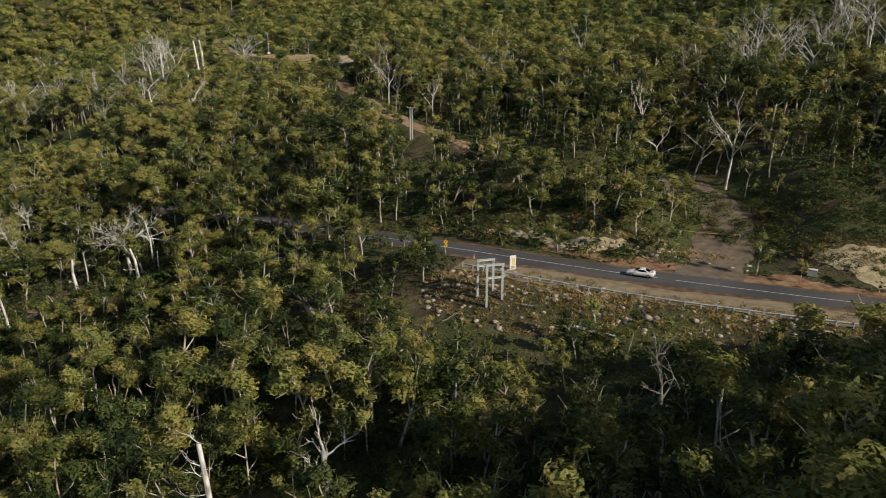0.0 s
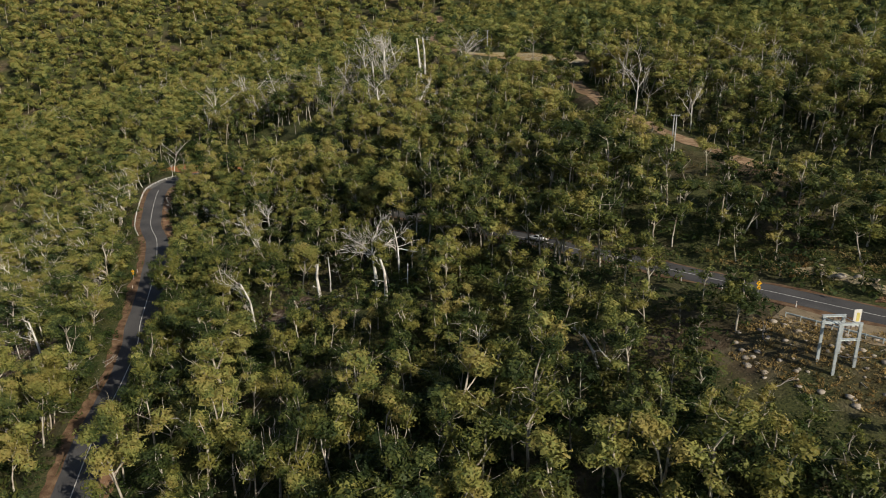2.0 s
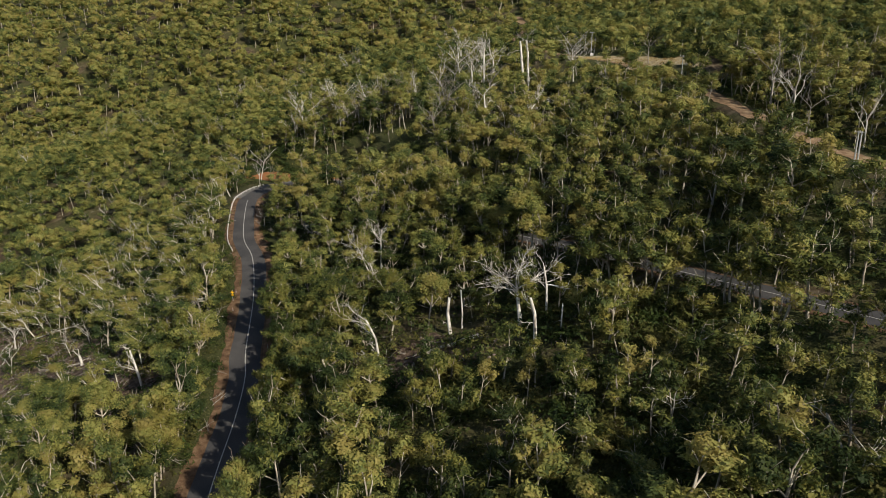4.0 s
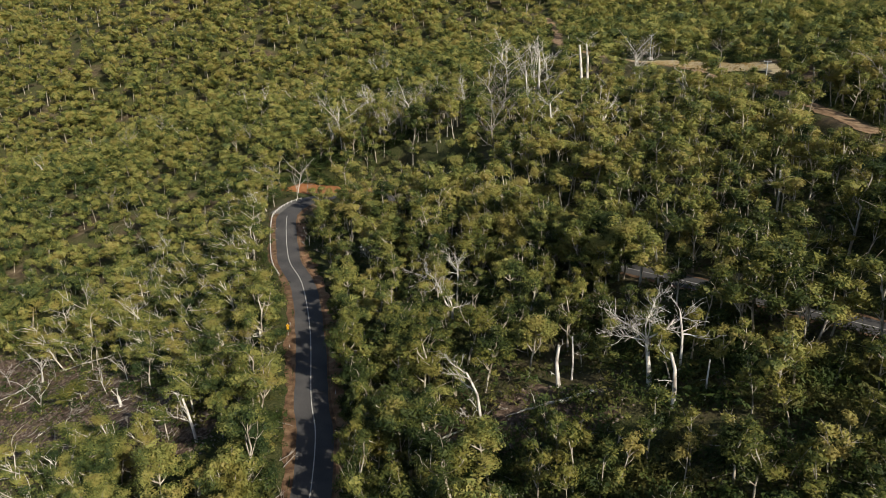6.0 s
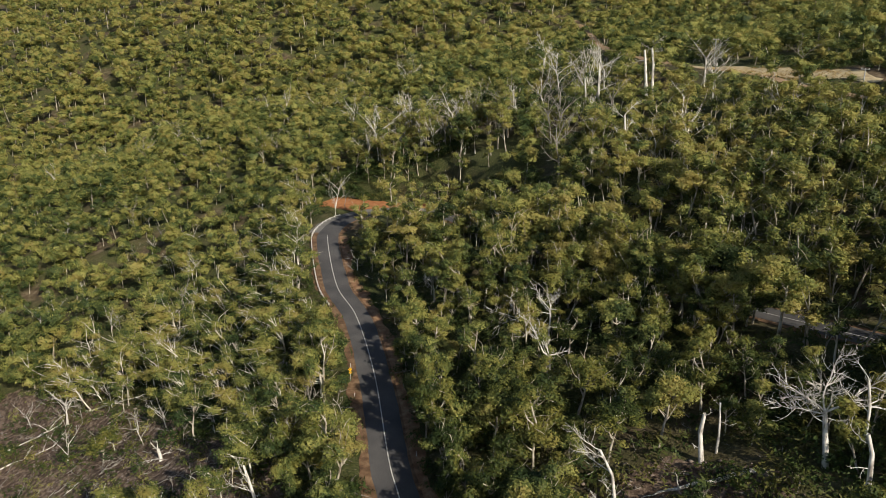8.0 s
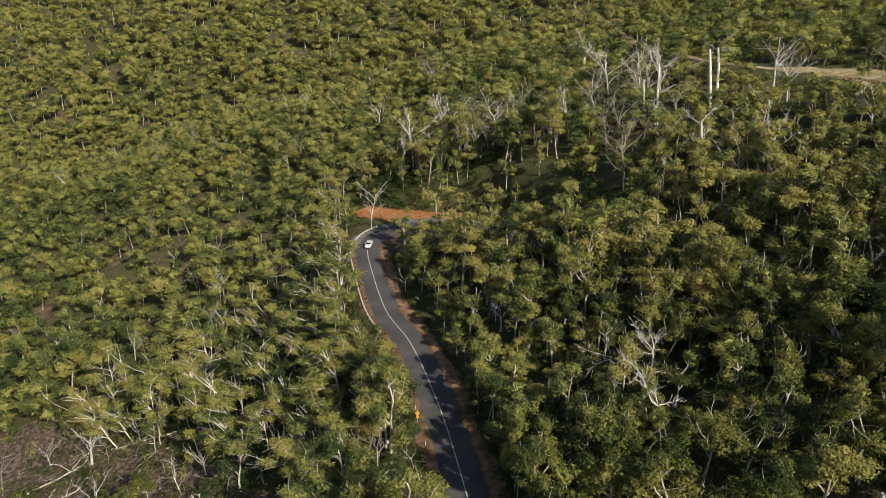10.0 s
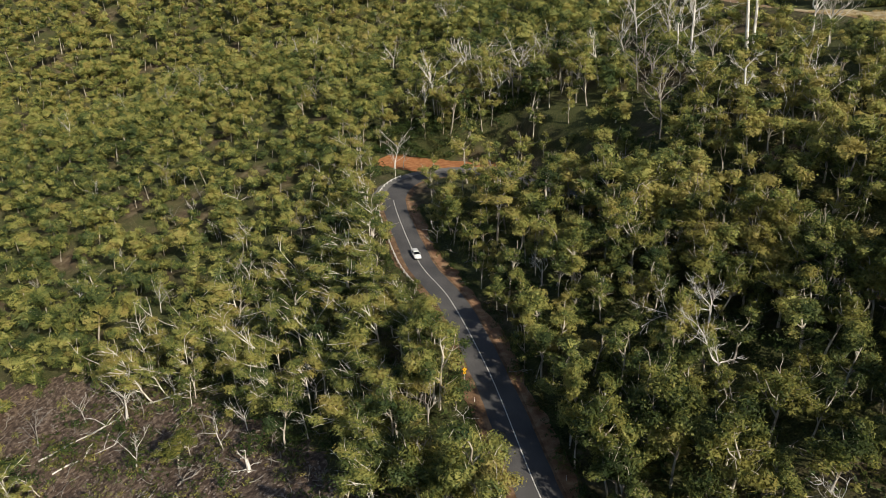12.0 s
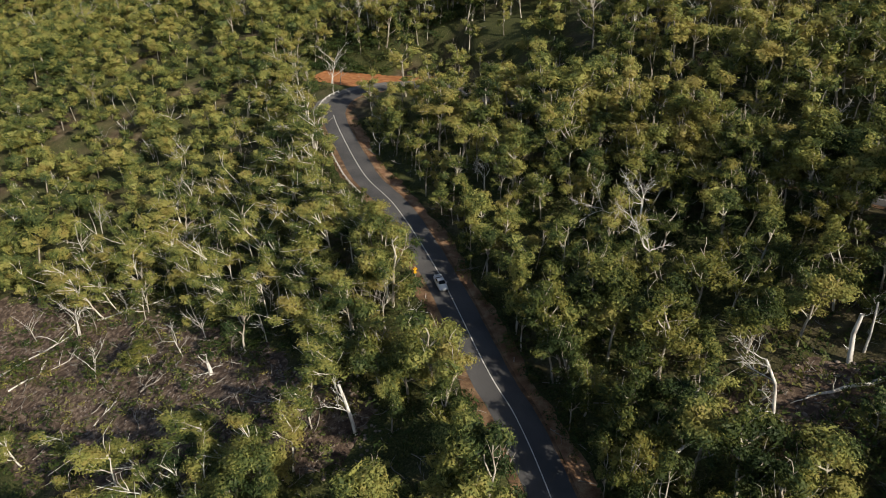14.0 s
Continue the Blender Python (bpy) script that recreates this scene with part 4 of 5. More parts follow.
limb_tree("dead_tree", -93.8, 146.2, "pale half-dead gum leaning with wind-bent branches",
          [(0, 0, -0.4), (-0.2, 0, 4.0), (-0.8, 0, 8.0), (-2.6, 0, 11.5)], [(0.3, (-1, 0, 0.4), 3.2, 0.16), (0.7, (-1, 0.1, 0.5), 5.0, 0.14), (0.85, (-1, -0.1, 0.35), 4.6, 0.12), (1.0, (-1, 0, 0.3), 5.0, 0.12), (0.45, (-1, 0.2, 0.15), 3.2, 0.12)], 24, 0.28, 5)
limb_tree("dead_tree", -100.5, 311.0, "tall pale twin snag with broken top", [(0, 0, -0.5), (-0.6, 0, 6), (-1.2, 0, 12), (-1.8, 0, 17)], [(0.78, (-1, 0, 0.1), 6.0, 0.16)], 25, 0.6, 2)
limb_tree("dead_tree", -98.8, 311.5, "tall pale snag with a spiky crown", [(0, 0, -0.5), (-0.3, 0, 6), (-0.5, 0, 12), (-1.2, 0, 17)], [(1.0, (0.5, 0, 1), 4.5, 0.16), (0.95, (-0.5, 0, 1), 4.0, 0.14), (0.9, (0.9, 0, 0.8), 3.5, 0.12)], 26, 0.5, 4)
limb_tree("dead_tree", -116.4, 311.5, "tall white dead gum with a feathery bare crown", [(0, 0, -0.5), (0.1, 0, 6), (0.2, 0, 12), (0, 0, 16)], [(1.0, (-0.7, 0, 1), 6.0, 0.22), (1.0, (0.1, 0, 1), 6.5, 0.24), (0.9, (0.8, 0, 0.9), 5.0, 0.18), (0.85, (-1, 0, 0.6), 4.5, 0.16), (0.6, (0.8, 0.1, 0.5), 4.0, 0.12)], 27, 0.5, 7)
limb_tree("dead_tree", -119.6, 308.5, "slim pale dead spar", [(0, 0, -0.5), (-0.3, 0, 6), (-1.0, 0, 13.5)], [(0.8, (0.5, 0, 1), 2, 0.1)], 28, 0.36, 1)
limb_tree("dead_tree", -89.5, 279.0, "dead gum with a crooked forked top", [(0, 0, -0.5), (0.2, 0, 5), (0.3, 0, 10.5)], [(1.0, (-1, 0, 0.8), 4.5, 0.18), (1.0, (0.5, 0, 1), 4.2, 0.16), (0.7, (0.9, 0, 0.6), 2.5, 0.1)], 29, 0.32, 3)
limb_tree("dead_tree", -103.6, 263.5, "tall grey dead gum with many twiggy limbs", [(0, 0, -0.5), (0.2, 0, 5), (0.1, 0, 10), (-0.4, 0, 15)], [(0.95, (-0.8, 0, 0.9), 5.0, 0.16), (1.0, (0.3, 0, 1), 4.5, 0.16), (0.7, (0.9, 0, 0.5), 4.0, 0.13), (0.6, (-0.9, 0, 0.4), 4.2, 0.13), (0.45, (0.8, 0, 0.2), 3.5, 0.1)], 30, 0.36, 6)
limb_tree("dead_tree", -149.5, 394.5, "broad pale bare crown rising above the canopy", [(0, 0, -0.5), (0, 0, 7), (0.2, 0, 13)], [(1.0, (-0.9, 0, 1), 8.0, 0.3), (1.0, (0.1, 0, 1), 9.0, 0.3), (1.0, (0.9, 0, 0.9), 7.5, 0.3), (0.8, (-1, 0, 0.5), 6.0, 0.24), (0.9, (0.4, 0.5, 1), 7, 0.25)], 31, 0.6, 8)
limb_tree("dead_tree", -46.5, 203.0, "pale dead gum with short level branches", [(0, 0, -0.5), (0, 0, 5), (-0.3, 0, 10)], [(0.6, (-1, 0, 0.1), 3, 0.12), (0.75, (-1, 0, 0.3), 2.6, 0.1), (0.9, (0.8, 0, 0.5), 2, 0.1)], 32, 0.3, 3)
limb_tree("dead_tree", -26.6, 72.5, "tall bleached dead gum with comb-like side limbs", [(0, 0, -0.5), (-0.2, 0, 6), (-0.6, 0, 12), (-1.0, 0, 16.5)], [(0.55, (-1, 0, 0.15), 3.2, 0.12), (0.65, (-1, 0.1, 0.25), 3.4, 0.12), (0.78, (-1, 0, 0.4), 3.0, 0.12), (1.0, (-0.7, 0, 0.8), 3.0, 0.14), (0.35, (-1, 0, 0.1), 4.0, 0.16), (0.4, (0.8, 0, 0.2), 1.6, 0.1)], 33, 0.44, 2)
limb_tree("dead_tree", -14.0, 75.0, "stout bleached dead gum with several broken stems", [(0, 0, -0.5), (0, 0, 4), (0, 0, 9)], [(1.0, (-0.1, 0, 1), 5.5, 0.3), (0.9, (0.8, 0, 0.6), 4.5, 0.26), (0.9, (-0.7, 0, 0.9), 3.6, 0.22), (0.75, (-1, 0, 0.1), 4.0, 0.26), (0.8, (0.7, 0.2, 1), 3.0, 0.16)], 34, 0.5, 2)
limb_tree("dead_tree", -43.0, 95.5, "thin weathered grey dead pole tree", [(0, 0, -0.5), (0, 0, 4), (0.1, 0, 7.5)], [(0.7, (0.8, 0, 0.3), 1.0, 0.06)], 35, 0.2, 0, GREYWOOD)
limb_tree("dead_tree", -22.0, 115.9, "leaning pale trunk with a drooping limb", [(0, 0, -0.5), (-1.0, 0, 2.5), (-2.6, 0, 5.2)], [(0.5, (1, 0, 0.5), 2.5, 0.12), (0.9, (-1, 0, 0.1), 2, 0.12)], 36, 0.26, 2)
limb_tree("dead_tree", 23.5, 71.0, "grey dead gum with upright forked stems", [(0, 0, -0.5), (0.2, 0, 4), (0.1, 0, 8.5)], [(1, (0, 0, 1), 6, 0.2), (0.9, (0.6, 0, 1), 5, 0.16), (0.9, (-0.5, 0, 1), 4.5, 0.15), (1, (-1, 0, 0.3), 2, 0.16)], 37, 0.34, 3, GREYWOOD)

DEADS = [dead(500 + k, 10 + (k % 3) * 2, limbs=4 + k % 3, spread=0.5 + 0.1 * (k % 4), thick=0.15 + 0.03 * (k % 3), fork=0.5, twigs=5, level=1) for k in range(8)]
DEAD_MESHES = [quick_mesh("dead_tree", v, f, [DEADWOOD if k % 2 else GREYWOOD], smooth_faces=True) for k, (v, f) in enumerate(DEADS)]
DEAD_LABELS = ["slender bleached dead gum among living trees", "bare grey-white dead tree with thin upright limbs", "pale spindly dead gum with a broken crown"]


def dead_at(x, y, s):
    k = rs.randint(len(DEAD_MESHES))
    ob = new("dead_tree", DEAD_MESHES[k])
    ob.matrix_basis = pose(x, y, on_ground(x, y), rs.normal(0, 5), rs.normal(0, 5), rs.uniform(0, 360)) @ Matrix.Diagonal((s, s, s, 1))
    tagged(ob, DEAD_LABELS[k % 3], "dead tree", "dead trees")


for cx, cy, rx, ry, count, lo, hi in ((-160, 330, 46, 20, 48, 1.2, 1.8), (108, 222, 28, 24, 18, 1.4, 2.0), (85, 195, 40, 35, 18, 1.1, 1.7), (20, 235, 50, 25, 12, 1.1, 1.7), (-90, 290, 40, 30, 22, 1.0, 1.6), (-215, 205, 42, 36, 44, 0.55, 0.95), (-260, 255, 60, 45, 44, 0.6, 1.1),
                                      (-100, 200, 50, 30, 14, 0.5, 1.0), (-60, 120, 40, 18, 6, 0.4, 0.8), (-330, 420, 120, 70, 40, 1.0, 1.8), (-150, 172, 12, 14, 5, 0.5, 0.9), (-120, 250, 30, 25, 8, 0.8, 1.3)):
    for _ in range(count):
        px, py = cx + rx * rs.uniform(-1, 1), cy + ry * rs.uniform(-1, 1)
        if away(np.array([px]), np.array([py]), ROAD)[0][0] > 6.5:
            dead_at(px, py, rs.uniform(lo, hi))


def fallen(name, a, b, thick, label, seed, wood=None, branches=3):
    r = np.random.RandomState(seed)
    v, f = [], []
    a, b = np.array((*a, on_ground(*a) + thick * 0.8)), np.array((*b, on_ground(*b) + thick * 0.6))
    path = [a + (b - a) * u + r.normal(0, 0.12, 3) * (0 < u < 1) for u in np.linspace(0, 1, 7)]
    tube(path, np.linspace(thick, thick * 0.55, 7), 8, v, f)
    for _ in range(branches):
        q = path[r.randint(2, 7)]
        tw, _ = bend(r, q, (b - a) / np.linalg.norm(b - a) + r.normal(0, 0.5, 3) + np.array((0, 0, 0.25)), np.linalg.norm(b - a) * 0.3, 4, 0.2, -0.03)
        tube(tw, np.linspace(thick * 0.4, 0.03, 5), 5, v, f)
    c = (a + b) / 2
    ob = new(name, quick_mesh(name, np.concatenate(v) - c, np.array(f), [wood or DEADWOOD], smooth_faces=True))
    ob.location = c
    return tagged(ob, label, "fallen log", "fallen logs")


fallen("fallen_log", (-76.3, 152.6), (-87.6, 151.4), 0.38, "bleached fallen gum log on bare ground", 51)
fallen("fallen_log", (-77.5, 146.5), (-84.5, 142.0), 0.28, "grey fallen trunk among dead branches", 52, GREYWOOD)
fallen("fallen_log", (-92.0, 148.0), (-101.0, 143.0), 0.26, "grey fallen trunk on stony ground", 53, GREYWOOD)
fallen("fallen_log", (-105.5, 144.0), (-95.0, 150.5), 0.24, "pale fallen trunk among dry branches", 54)
fallen("fallen_log", (-246.0, 174.0), (-233.0, 185.5), 0.3, "long bleached fallen trunk at the edge of the scree", 55, None, 6)
fallen("fallen_log", (-228.0, 189.5), (-214.0, 193.0), 0.3, "pale fallen trunk with splayed branches", 56, None, 7)
fallen("fallen_log", (-238.0, 170.0), (-228.0, 178.0), 0.2, "pale fallen limb on the scree", 57, None, 5)
fallen("fallen_log", (-168.0, 158.0), (-160.0, 160.5), 0.18, "grey fallen branch on the slope", 58, GREYWOOD, 5)
fallen("fallen_log", (-208.0, 158.5), (-206.0, 164.0), 0.14, "pale forked dead branch on the scree", 59, None, 2)
fallen("fallen_log", (19.0, 101.5), (25.0, 97.5), 0.3, "bleached fallen trunk below the guardrail", 60)


# ---- open ground ----
def patch(name, points, left, right, mat, label, lift=0.06, amount=1.5, across=24, seed=40):
    line = spline([(*p, 0) for p in points])
    taper = np.sqrt(np.sin(np.pi * np.linspace(0.02, 0.98, len(line))))
    return drape(name, line, left * taper, right * taper, mat, label, "ground patch", lift, across, seed, amount)


patch("scree_slope", [(-285, 196), (-245, 184), (-205, 168), (-172, 156), (-150, 150)], 15, -24, SCREE, "dark reddish stony scree with pale stones", 0.10)
patch("stony_ground", [(-104, 147), (-90, 150), (-72, 150)], 6, -8, SCREE, "stony ground littered with dead branches", 0.08, 1.0, 12)
patch("gravel_clearing", [(-88, 343), (-70, 329), (-52, 314), (-36, 300)], 6, -5, PALEGRAVEL, "pale gravel clearing beside the dirt track", 0.18, 0.8, 10)
patch("orange_verge", [(100, 92.5), (70, 105), (45, 117), (30, 124.5), (18, 130.5)], 2.6, -2.0, RUST, "rust-coloured gravel verge on the uphill side of the road", 0.07, 0.9, 8)
patch("dry_verge", [(102, 98), (80, 108), (62, 117)], 4.2, -4.6, PALEGRAVEL, "dry straw-coloured grass bank beside the road", 0.09, 1.2, 10)
patch("dry_verge", [(38, 124.5), (26, 130.0), (8, 140.5)], 1.4, -1.0, PALEGRAVEL, "dry straw-coloured grass verge under the trees", 0.1, 0.9, 8)
patch("earth_bank", [(60, 144), (68, 135), (78, 129)], 2.0, -2.0, VERGE, "bare brown earth cutting beside the driveway", 0.12, 1.0, 8)


def tuft(seed, blades, size):
    r = np.random.RandomState(seed)
    n = r.normal(0, 1, (blades, 3))
    n[:, 2] = np.abs(n[:, 2]) + 0.8
    n /= np.linalg.norm(n, axis=1)[:, None]
    p = r.normal(0, 0.18, (blades, 3)) * np.array((1, 1, 0))
    w = np.cross(n, r.normal(0, 1, (blades, 3)))
    w /= np.linalg.norm(w, axis=1)[:, None]
    lv = np.stack([p + n * size * r.uniform(0.5, 1, (blades, 1)), p + w * 0.07, p - w * 0.07], 1).reshape(-1, 3)
    return np.zeros((0, 3)), np.zeros((0, 3), int), lv, np.arange(len(lv)).reshape(-1, 3)


def stone(seed):
    r = np.random.RandomState(seed)
    bm = bmesh.new()
    bmesh.ops.create_icosphere(bm, subdivisions=1, radius=1)
    for vv in bm.verts:
        vv.co *= r.uniform(0.7, 1.15)
        vv.co.z *= 0.6
    v = np.array([q.co for q in bm.verts])
    f = np.array([[q.index for q in fc.verts] for fc in bm.faces])
    bm.free()
    return v, f, np.zeros((0, 3)), np.zeros((0, 3), int)


def stick(seed):
    r = np.random.RandomState(seed)
    v, f = [], []
    p, d = bend(r, (-1, 0, 0.08), (1, 0, 0.06), 2.2, 4, 0.16, 0)
    tube(p, np.linspace(0.06, 0.02, 5), 3, v, f)
    for _ in range(3):
        q, _ = bend(r, p[r.randint(1, 4)], d + r.normal(0, 0.6, 3), 0.9, 2, 0.2, 0)
        tube(q, np.linspace(0.035, 0.012, 3), 3, v, f)
    return np.concatenate(v), np.array(f), np.zeros((0, 3)), np.zeros((0, 3), int)


def sow(count, regions, smin, smax, kinds, lift=0.0, keep_off=4.4, line=ROAD):
    """Random spots in ellipses of the plan."""
    out = []
    area = np.array([e[2] * e[3] for e in regions], float)
    for e, a in zip(regions, area / area.sum()):
        m = int(count * a)
        q, rad = rs.uniform(0, 2 * np.pi, m), np.sqrt(rs.uniform(0, 1, m))
        c, s = math.cos(radians(e[4])), math.sin(radians(e[4]))
        u, w = e[2] * rad * np.cos(q), e[3] * rad * np.sin(q)
        out.append(np.column_stack([e[0] + u * c - w * s, e[1] + u * s + w * c]))
    p = np.concatenate(out)
    p = p[away(p[:, 0], p[:, 1], line)[0] > keep_off]
    return np.column_stack([p, height(p[:, 0], p[:, 1]) + lift, rs.uniform(smin, smax, len(p)), rs.randint(0, kinds, len(p))])


SCREES = [(-232, 178, 46, 22, -18, 0), (-190, 160, 32, 16, -25, 0), (-165, 152, 18, 12, -20, 0), (-88, 149, 18, 8, -5, 0)]
STONES = [stone(600 + k) for k in range(8)]
tagged(new("scree_stones", scatter(sow(4200, SCREES, 0.08, 0.42, 8), STONES, rs, "scree_stones", [ROCK, ROCK])), "loose grey-brown stones on the scree", "stones", kind="stuff")
STICKS = [stick(620 + k) for k in range(8)]
tagged(new("dead_branches", scatter(sow(1300, SCREES + [(-130, 200, 90, 60, 0, 0), (-90, 130, 70, 30, 0, 0), (20, 104, 30, 8, -25, 0)], 0.4, 1.9, 8, 0.05), STICKS, rs, "dead_branches", [GREYWOOD, GREYWOOD])), "grey dead branches strewn on the forest floor", "branches", kind="stuff")
BANKS = [(12, 110, 18, 8, -25, 0), (45, 95, 32, 6, -25, 0), (85, 80, 25, 6, -25, 0)]
GREENS = [(86, 136, 26, 15, -20, 0), (70, 128, 22, 10, -30, 0), (40, 150, 26, 10, 0, 0), (20, 142, 26, 6, -28, 0), (66, 118, 14, 6, -25, 0)]
tagged(new("bank_shrubs", scatter(sow(900, GREENS, 0.4, 1.2, 6, -0.1), [bush(690 + k, 18, 0.42) for k in range(6)], rs, "bank_shrubs", [BARK, SHRUB])), "dark green shrubs on the cutting above the road", "shrubs", kind="stuff")
tagged(new("scree_shrubs", scatter(sow(300, SCREES + [(-205, 145, 26, 10, -15, 0)], 0.3, 1.1, 8, -0.1), BUSHES, rs, "scree_shrubs", [BARK, LEAF])), "scattered olive shrubs on the stony slope", "shrubs", kind="stuff")
HEATHS = [bush(640 + k, 12, 0.4) for k in range(6)]
tagged(new("heath", scatter(sow(900, BANKS + [(0, 178, 16, 18, 10, 0), (40, 168, 25, 10, 0, 0)], 0.25, 0.6, 6, -0.05), HEATHS, rs, "heath", [BARK, HEATH])), "low olive-brown heath bushes on the bank", "shrubs", kind="stuff")
TUFTS = [tuft(660 + k, 16, 0.8) for k in range(6)]
GRASSY = BANKS + [(80, 112, 22, 6, -24, 0), (30, 134, 24, 3.5, -27, 0), (4, 144, 12, 3, -35, 0), (-62, 322, 26, 7, -38, 0)]
tagged(new("dry_grass", scatter(sow(3400, GRASSY, 0.5, 1.3, 6, 0.0, 5.4), TUFTS, rs, "dry_grass", [DRY, DRY])), "dry straw-coloured grass tufts beside the road", "grass", kind="stuff")
tagged(new("roadside_stones", scatter(sow(420, BANKS + [(30, 131, 26, 4, -27, 0)], 0.15, 0.6, 8), STONES, rs, "roadside_stones", [PALEROCK, PALEROCK])), "pale stones on the road bank", "stones", kind="stuff")
tagged(new("apron_shrubs", scatter(sow(420, [(-192, 315, 30, 7.5, 0, 0), (-226, 302, 8, 12, 0, 0)], 0.8, 1.9, 8, -0.1), BUSHES, rs, "apron_shrubs", [BARK, SHRUB])), "dark green shrubs behind the gravel pull-out", "shrubs", kind="stuff")
tagged(new("track_shrubs", scatter(sow(900, [(-52, 294, 38, 9, -38, 0), (-40, 322, 34, 8, -38, 0), (-20, 250, 12, 34, 15, 0), (-44, 250, 9, 34, 15, 0)], 0.5, 1.5, 8, -0.1, 4.4, TRACK), BUSHES, rs, "track_shrubs", [BARK, SHRUB])), "low dark green shrubs beside the dirt track", "shrubs", kind="stuff")
tagged(new("gully_shrubs", scatter(sow(800, [(-60, 136, 38, 18, -8, 0), (-60, 160, 30, 8, -30, 0), (-30, 100, 34, 16, -20, 0)], 0.8, 2.0, 8, -0.1), BUSHES, rs, "gully_shrubs", [BARK, SHRUB])), "dense dark green shrubs on the gully floor", "shrubs", kind="stuff")
# low green shrubs edging the lower road
edge = ROAD[near_index(ROAD, -191, 257):near_index(ROAD, -98, 86)]
EDGE = []
for q, nxt in zip(edge[:-2:1], edge[2::1]):
    t = (nxt - q)[:2] / np.linalg.norm((nxt - q)[:2])
    for s in (1, -1):
        if rs.uniform() < 0.55:
            o = s * rs.uniform(5.4, 8.0)
            EDGE.append((q[0] - t[1] * o, q[1] + t[0] * o))
EDGE = np.array(EDGE)
tagged(new("verge_shrubs", scatter(np.column_stack([EDGE, height(EDGE[:, 0], EDGE[:, 1]) - 0.1, rs.uniform(0.35, 1.1, len(EDGE)), rs.randint(0, 6, len(EDGE))]), [bush(680 + k, 16, 0.5) for k in range(6)], rs, "verge_shrubs", [BARK, SHRUB])),
       "green and rusty shrubs edging the road verge", "shrubs", kind="stuff")

for k, (bx, by, s) in enumerate(((58.5, 124.0, 1.5), (60.5, 122.5, 0.9), (48.5, 93.5, 1.1), (46.0, 95.5, 0.8), (14.5, 137.0, 1.2), (17.0, 136.5, 0.9), (51.5, 117.6, 0.5), (8.0, 104.5, 0.7), (30.0, 99.5, 0.9))):
    v, f, _, _ = stone(700 + k)
    ob = new("boulder", quick_mesh("boulder", v, f, [PALEROCK]))
    ob.matrix_basis = pose(bx, by, on_ground(bx, by) + 0.1, 0, 0, 40 * k) @ Matrix.Diagonal((s, s * 0.8, s * 0.8, 1))
    tagged(ob, "pale grey weathered boulder beside the road", "boulder", "roadside boulders")


# ---- road furniture ----
def guardrail():
    line = spline([(3.5, 121.0, 0), (11.3, 115.6, 0), (19.5, 110.8, 0), (27.5, 106.4, 0), (35, 102.4, 0), (42.3, 99.2, 0), (49.2, 96.2, 0), (60.4, 91.6, 0), (85, 81.0, 0), (125, 63.5, 0)])
    line[:, 2] = height(line[:, 0], line[:, 1])
    rail = tagged(new("guardrail"), "galvanised steel guardrail along the road edge", "guardrail")
    t = np.gradient(line[:, :2], axis=0)
    t /= np.linalg.norm(t, axis=1)[:, None]
    nrm = np.stack([-t[:, 1], t[:, 0]], 1)
    prof = [(0.0, 0.50), (0.07, 0.55), (0.07, 0.61), (0.0, 0.65), (0.07, 0.69), (0.07, 0.76), (0.0, 0.81), (-0.02, 0.81), (-0.02, 0.50)]
    m = len(prof)
    v = np.concatenate([np.column_stack([line[:, :2] + nrm * a, line[:, 2] + b]) for a, b in prof]).reshape(m, -1, 3).transpose(1, 0, 2).reshape(-1, 3)
    f = []
    for k in range(len(line) - 1):
        for j in range(m):
            a, b = k * m + j, k * m + (j + 1) % m
            f += [(a, b, a + m), (b, b + m, a + m)]
    piece("beam", quick_mesh("beam", v, f, [STEEL]), rail)
    bm = box_bm(bmesh.new(), (0.12, 0.16, 1.1), Matrix.Translation((0, 0, 0.3)), 0.01)
    first = part("post", bm, STEEL, rail)
    for k in range(0, len(line), 2):
        ob = first if k == 0 else piece("post", first.data, rail)
        ob.location = (line[k, 0] - nrm[k, 0] * 0.1, line[k, 1] - nrm[k, 1] * 0.1, line[k, 2])


guardrail()


def hairpin_barrier():
    k0, k1 = near_index(ROAD, -195.5, 281), near_index(ROAD, -166, 216)
    seg = ROAD[k0:k1]
    t = np.gradient(seg[:, :2], axis=0)
    t /= np.linalg.norm(t, axis=1)[:, None]
    nrm = np.stack([-t[:, 1], t[:, 0]], 1)
    line = np.column_stack([seg[:, :2] - nrm * 5.0, seg[:, 2] - 0.1])
    fence = tagged(new("road_barrier"), "white-painted timber post and rail barrier round the hairpin", "barrier")
    v, f = [], []
    tube([(*q[:2], q[2] + 0.72) for q in line[::2]], [0.10] * len(line[::2]), 6, v, f)
    piece("rail", quick_mesh("rail", np.concatenate(v), np.array(f), [WHITE]), fence)
    bm = box_bm(bmesh.new(), (0.22, 0.22, 1.2), Matrix.Translation((0, 0, 0.38)), 0.02)
    first = part("post", bm, WHITE, fence)
    for k in range(0, len(line), 2):
        ob = first if k == 0 else piece("post", first.data, fence)
        ob.location = line[k]


hairpin_barrier()


def guide_post(x, y):
    p = tagged(new("guide_post"), "short white roadside guide post with red reflector", "guide post", "guide posts")
    part("shaft", box_bm(bmesh.new(), (0.12, 0.05, 1.1), Matrix.Translation((0, 0, 0.5)), 0.015), WHITE, p)
    part("reflector", box_bm(bmesh.new(), (0.07, 0.02, 0.12), Matrix.Translation((0, -0.033, 0.9))), REDLENS, p)
    p.location = (x, y, on_ground(x, y))


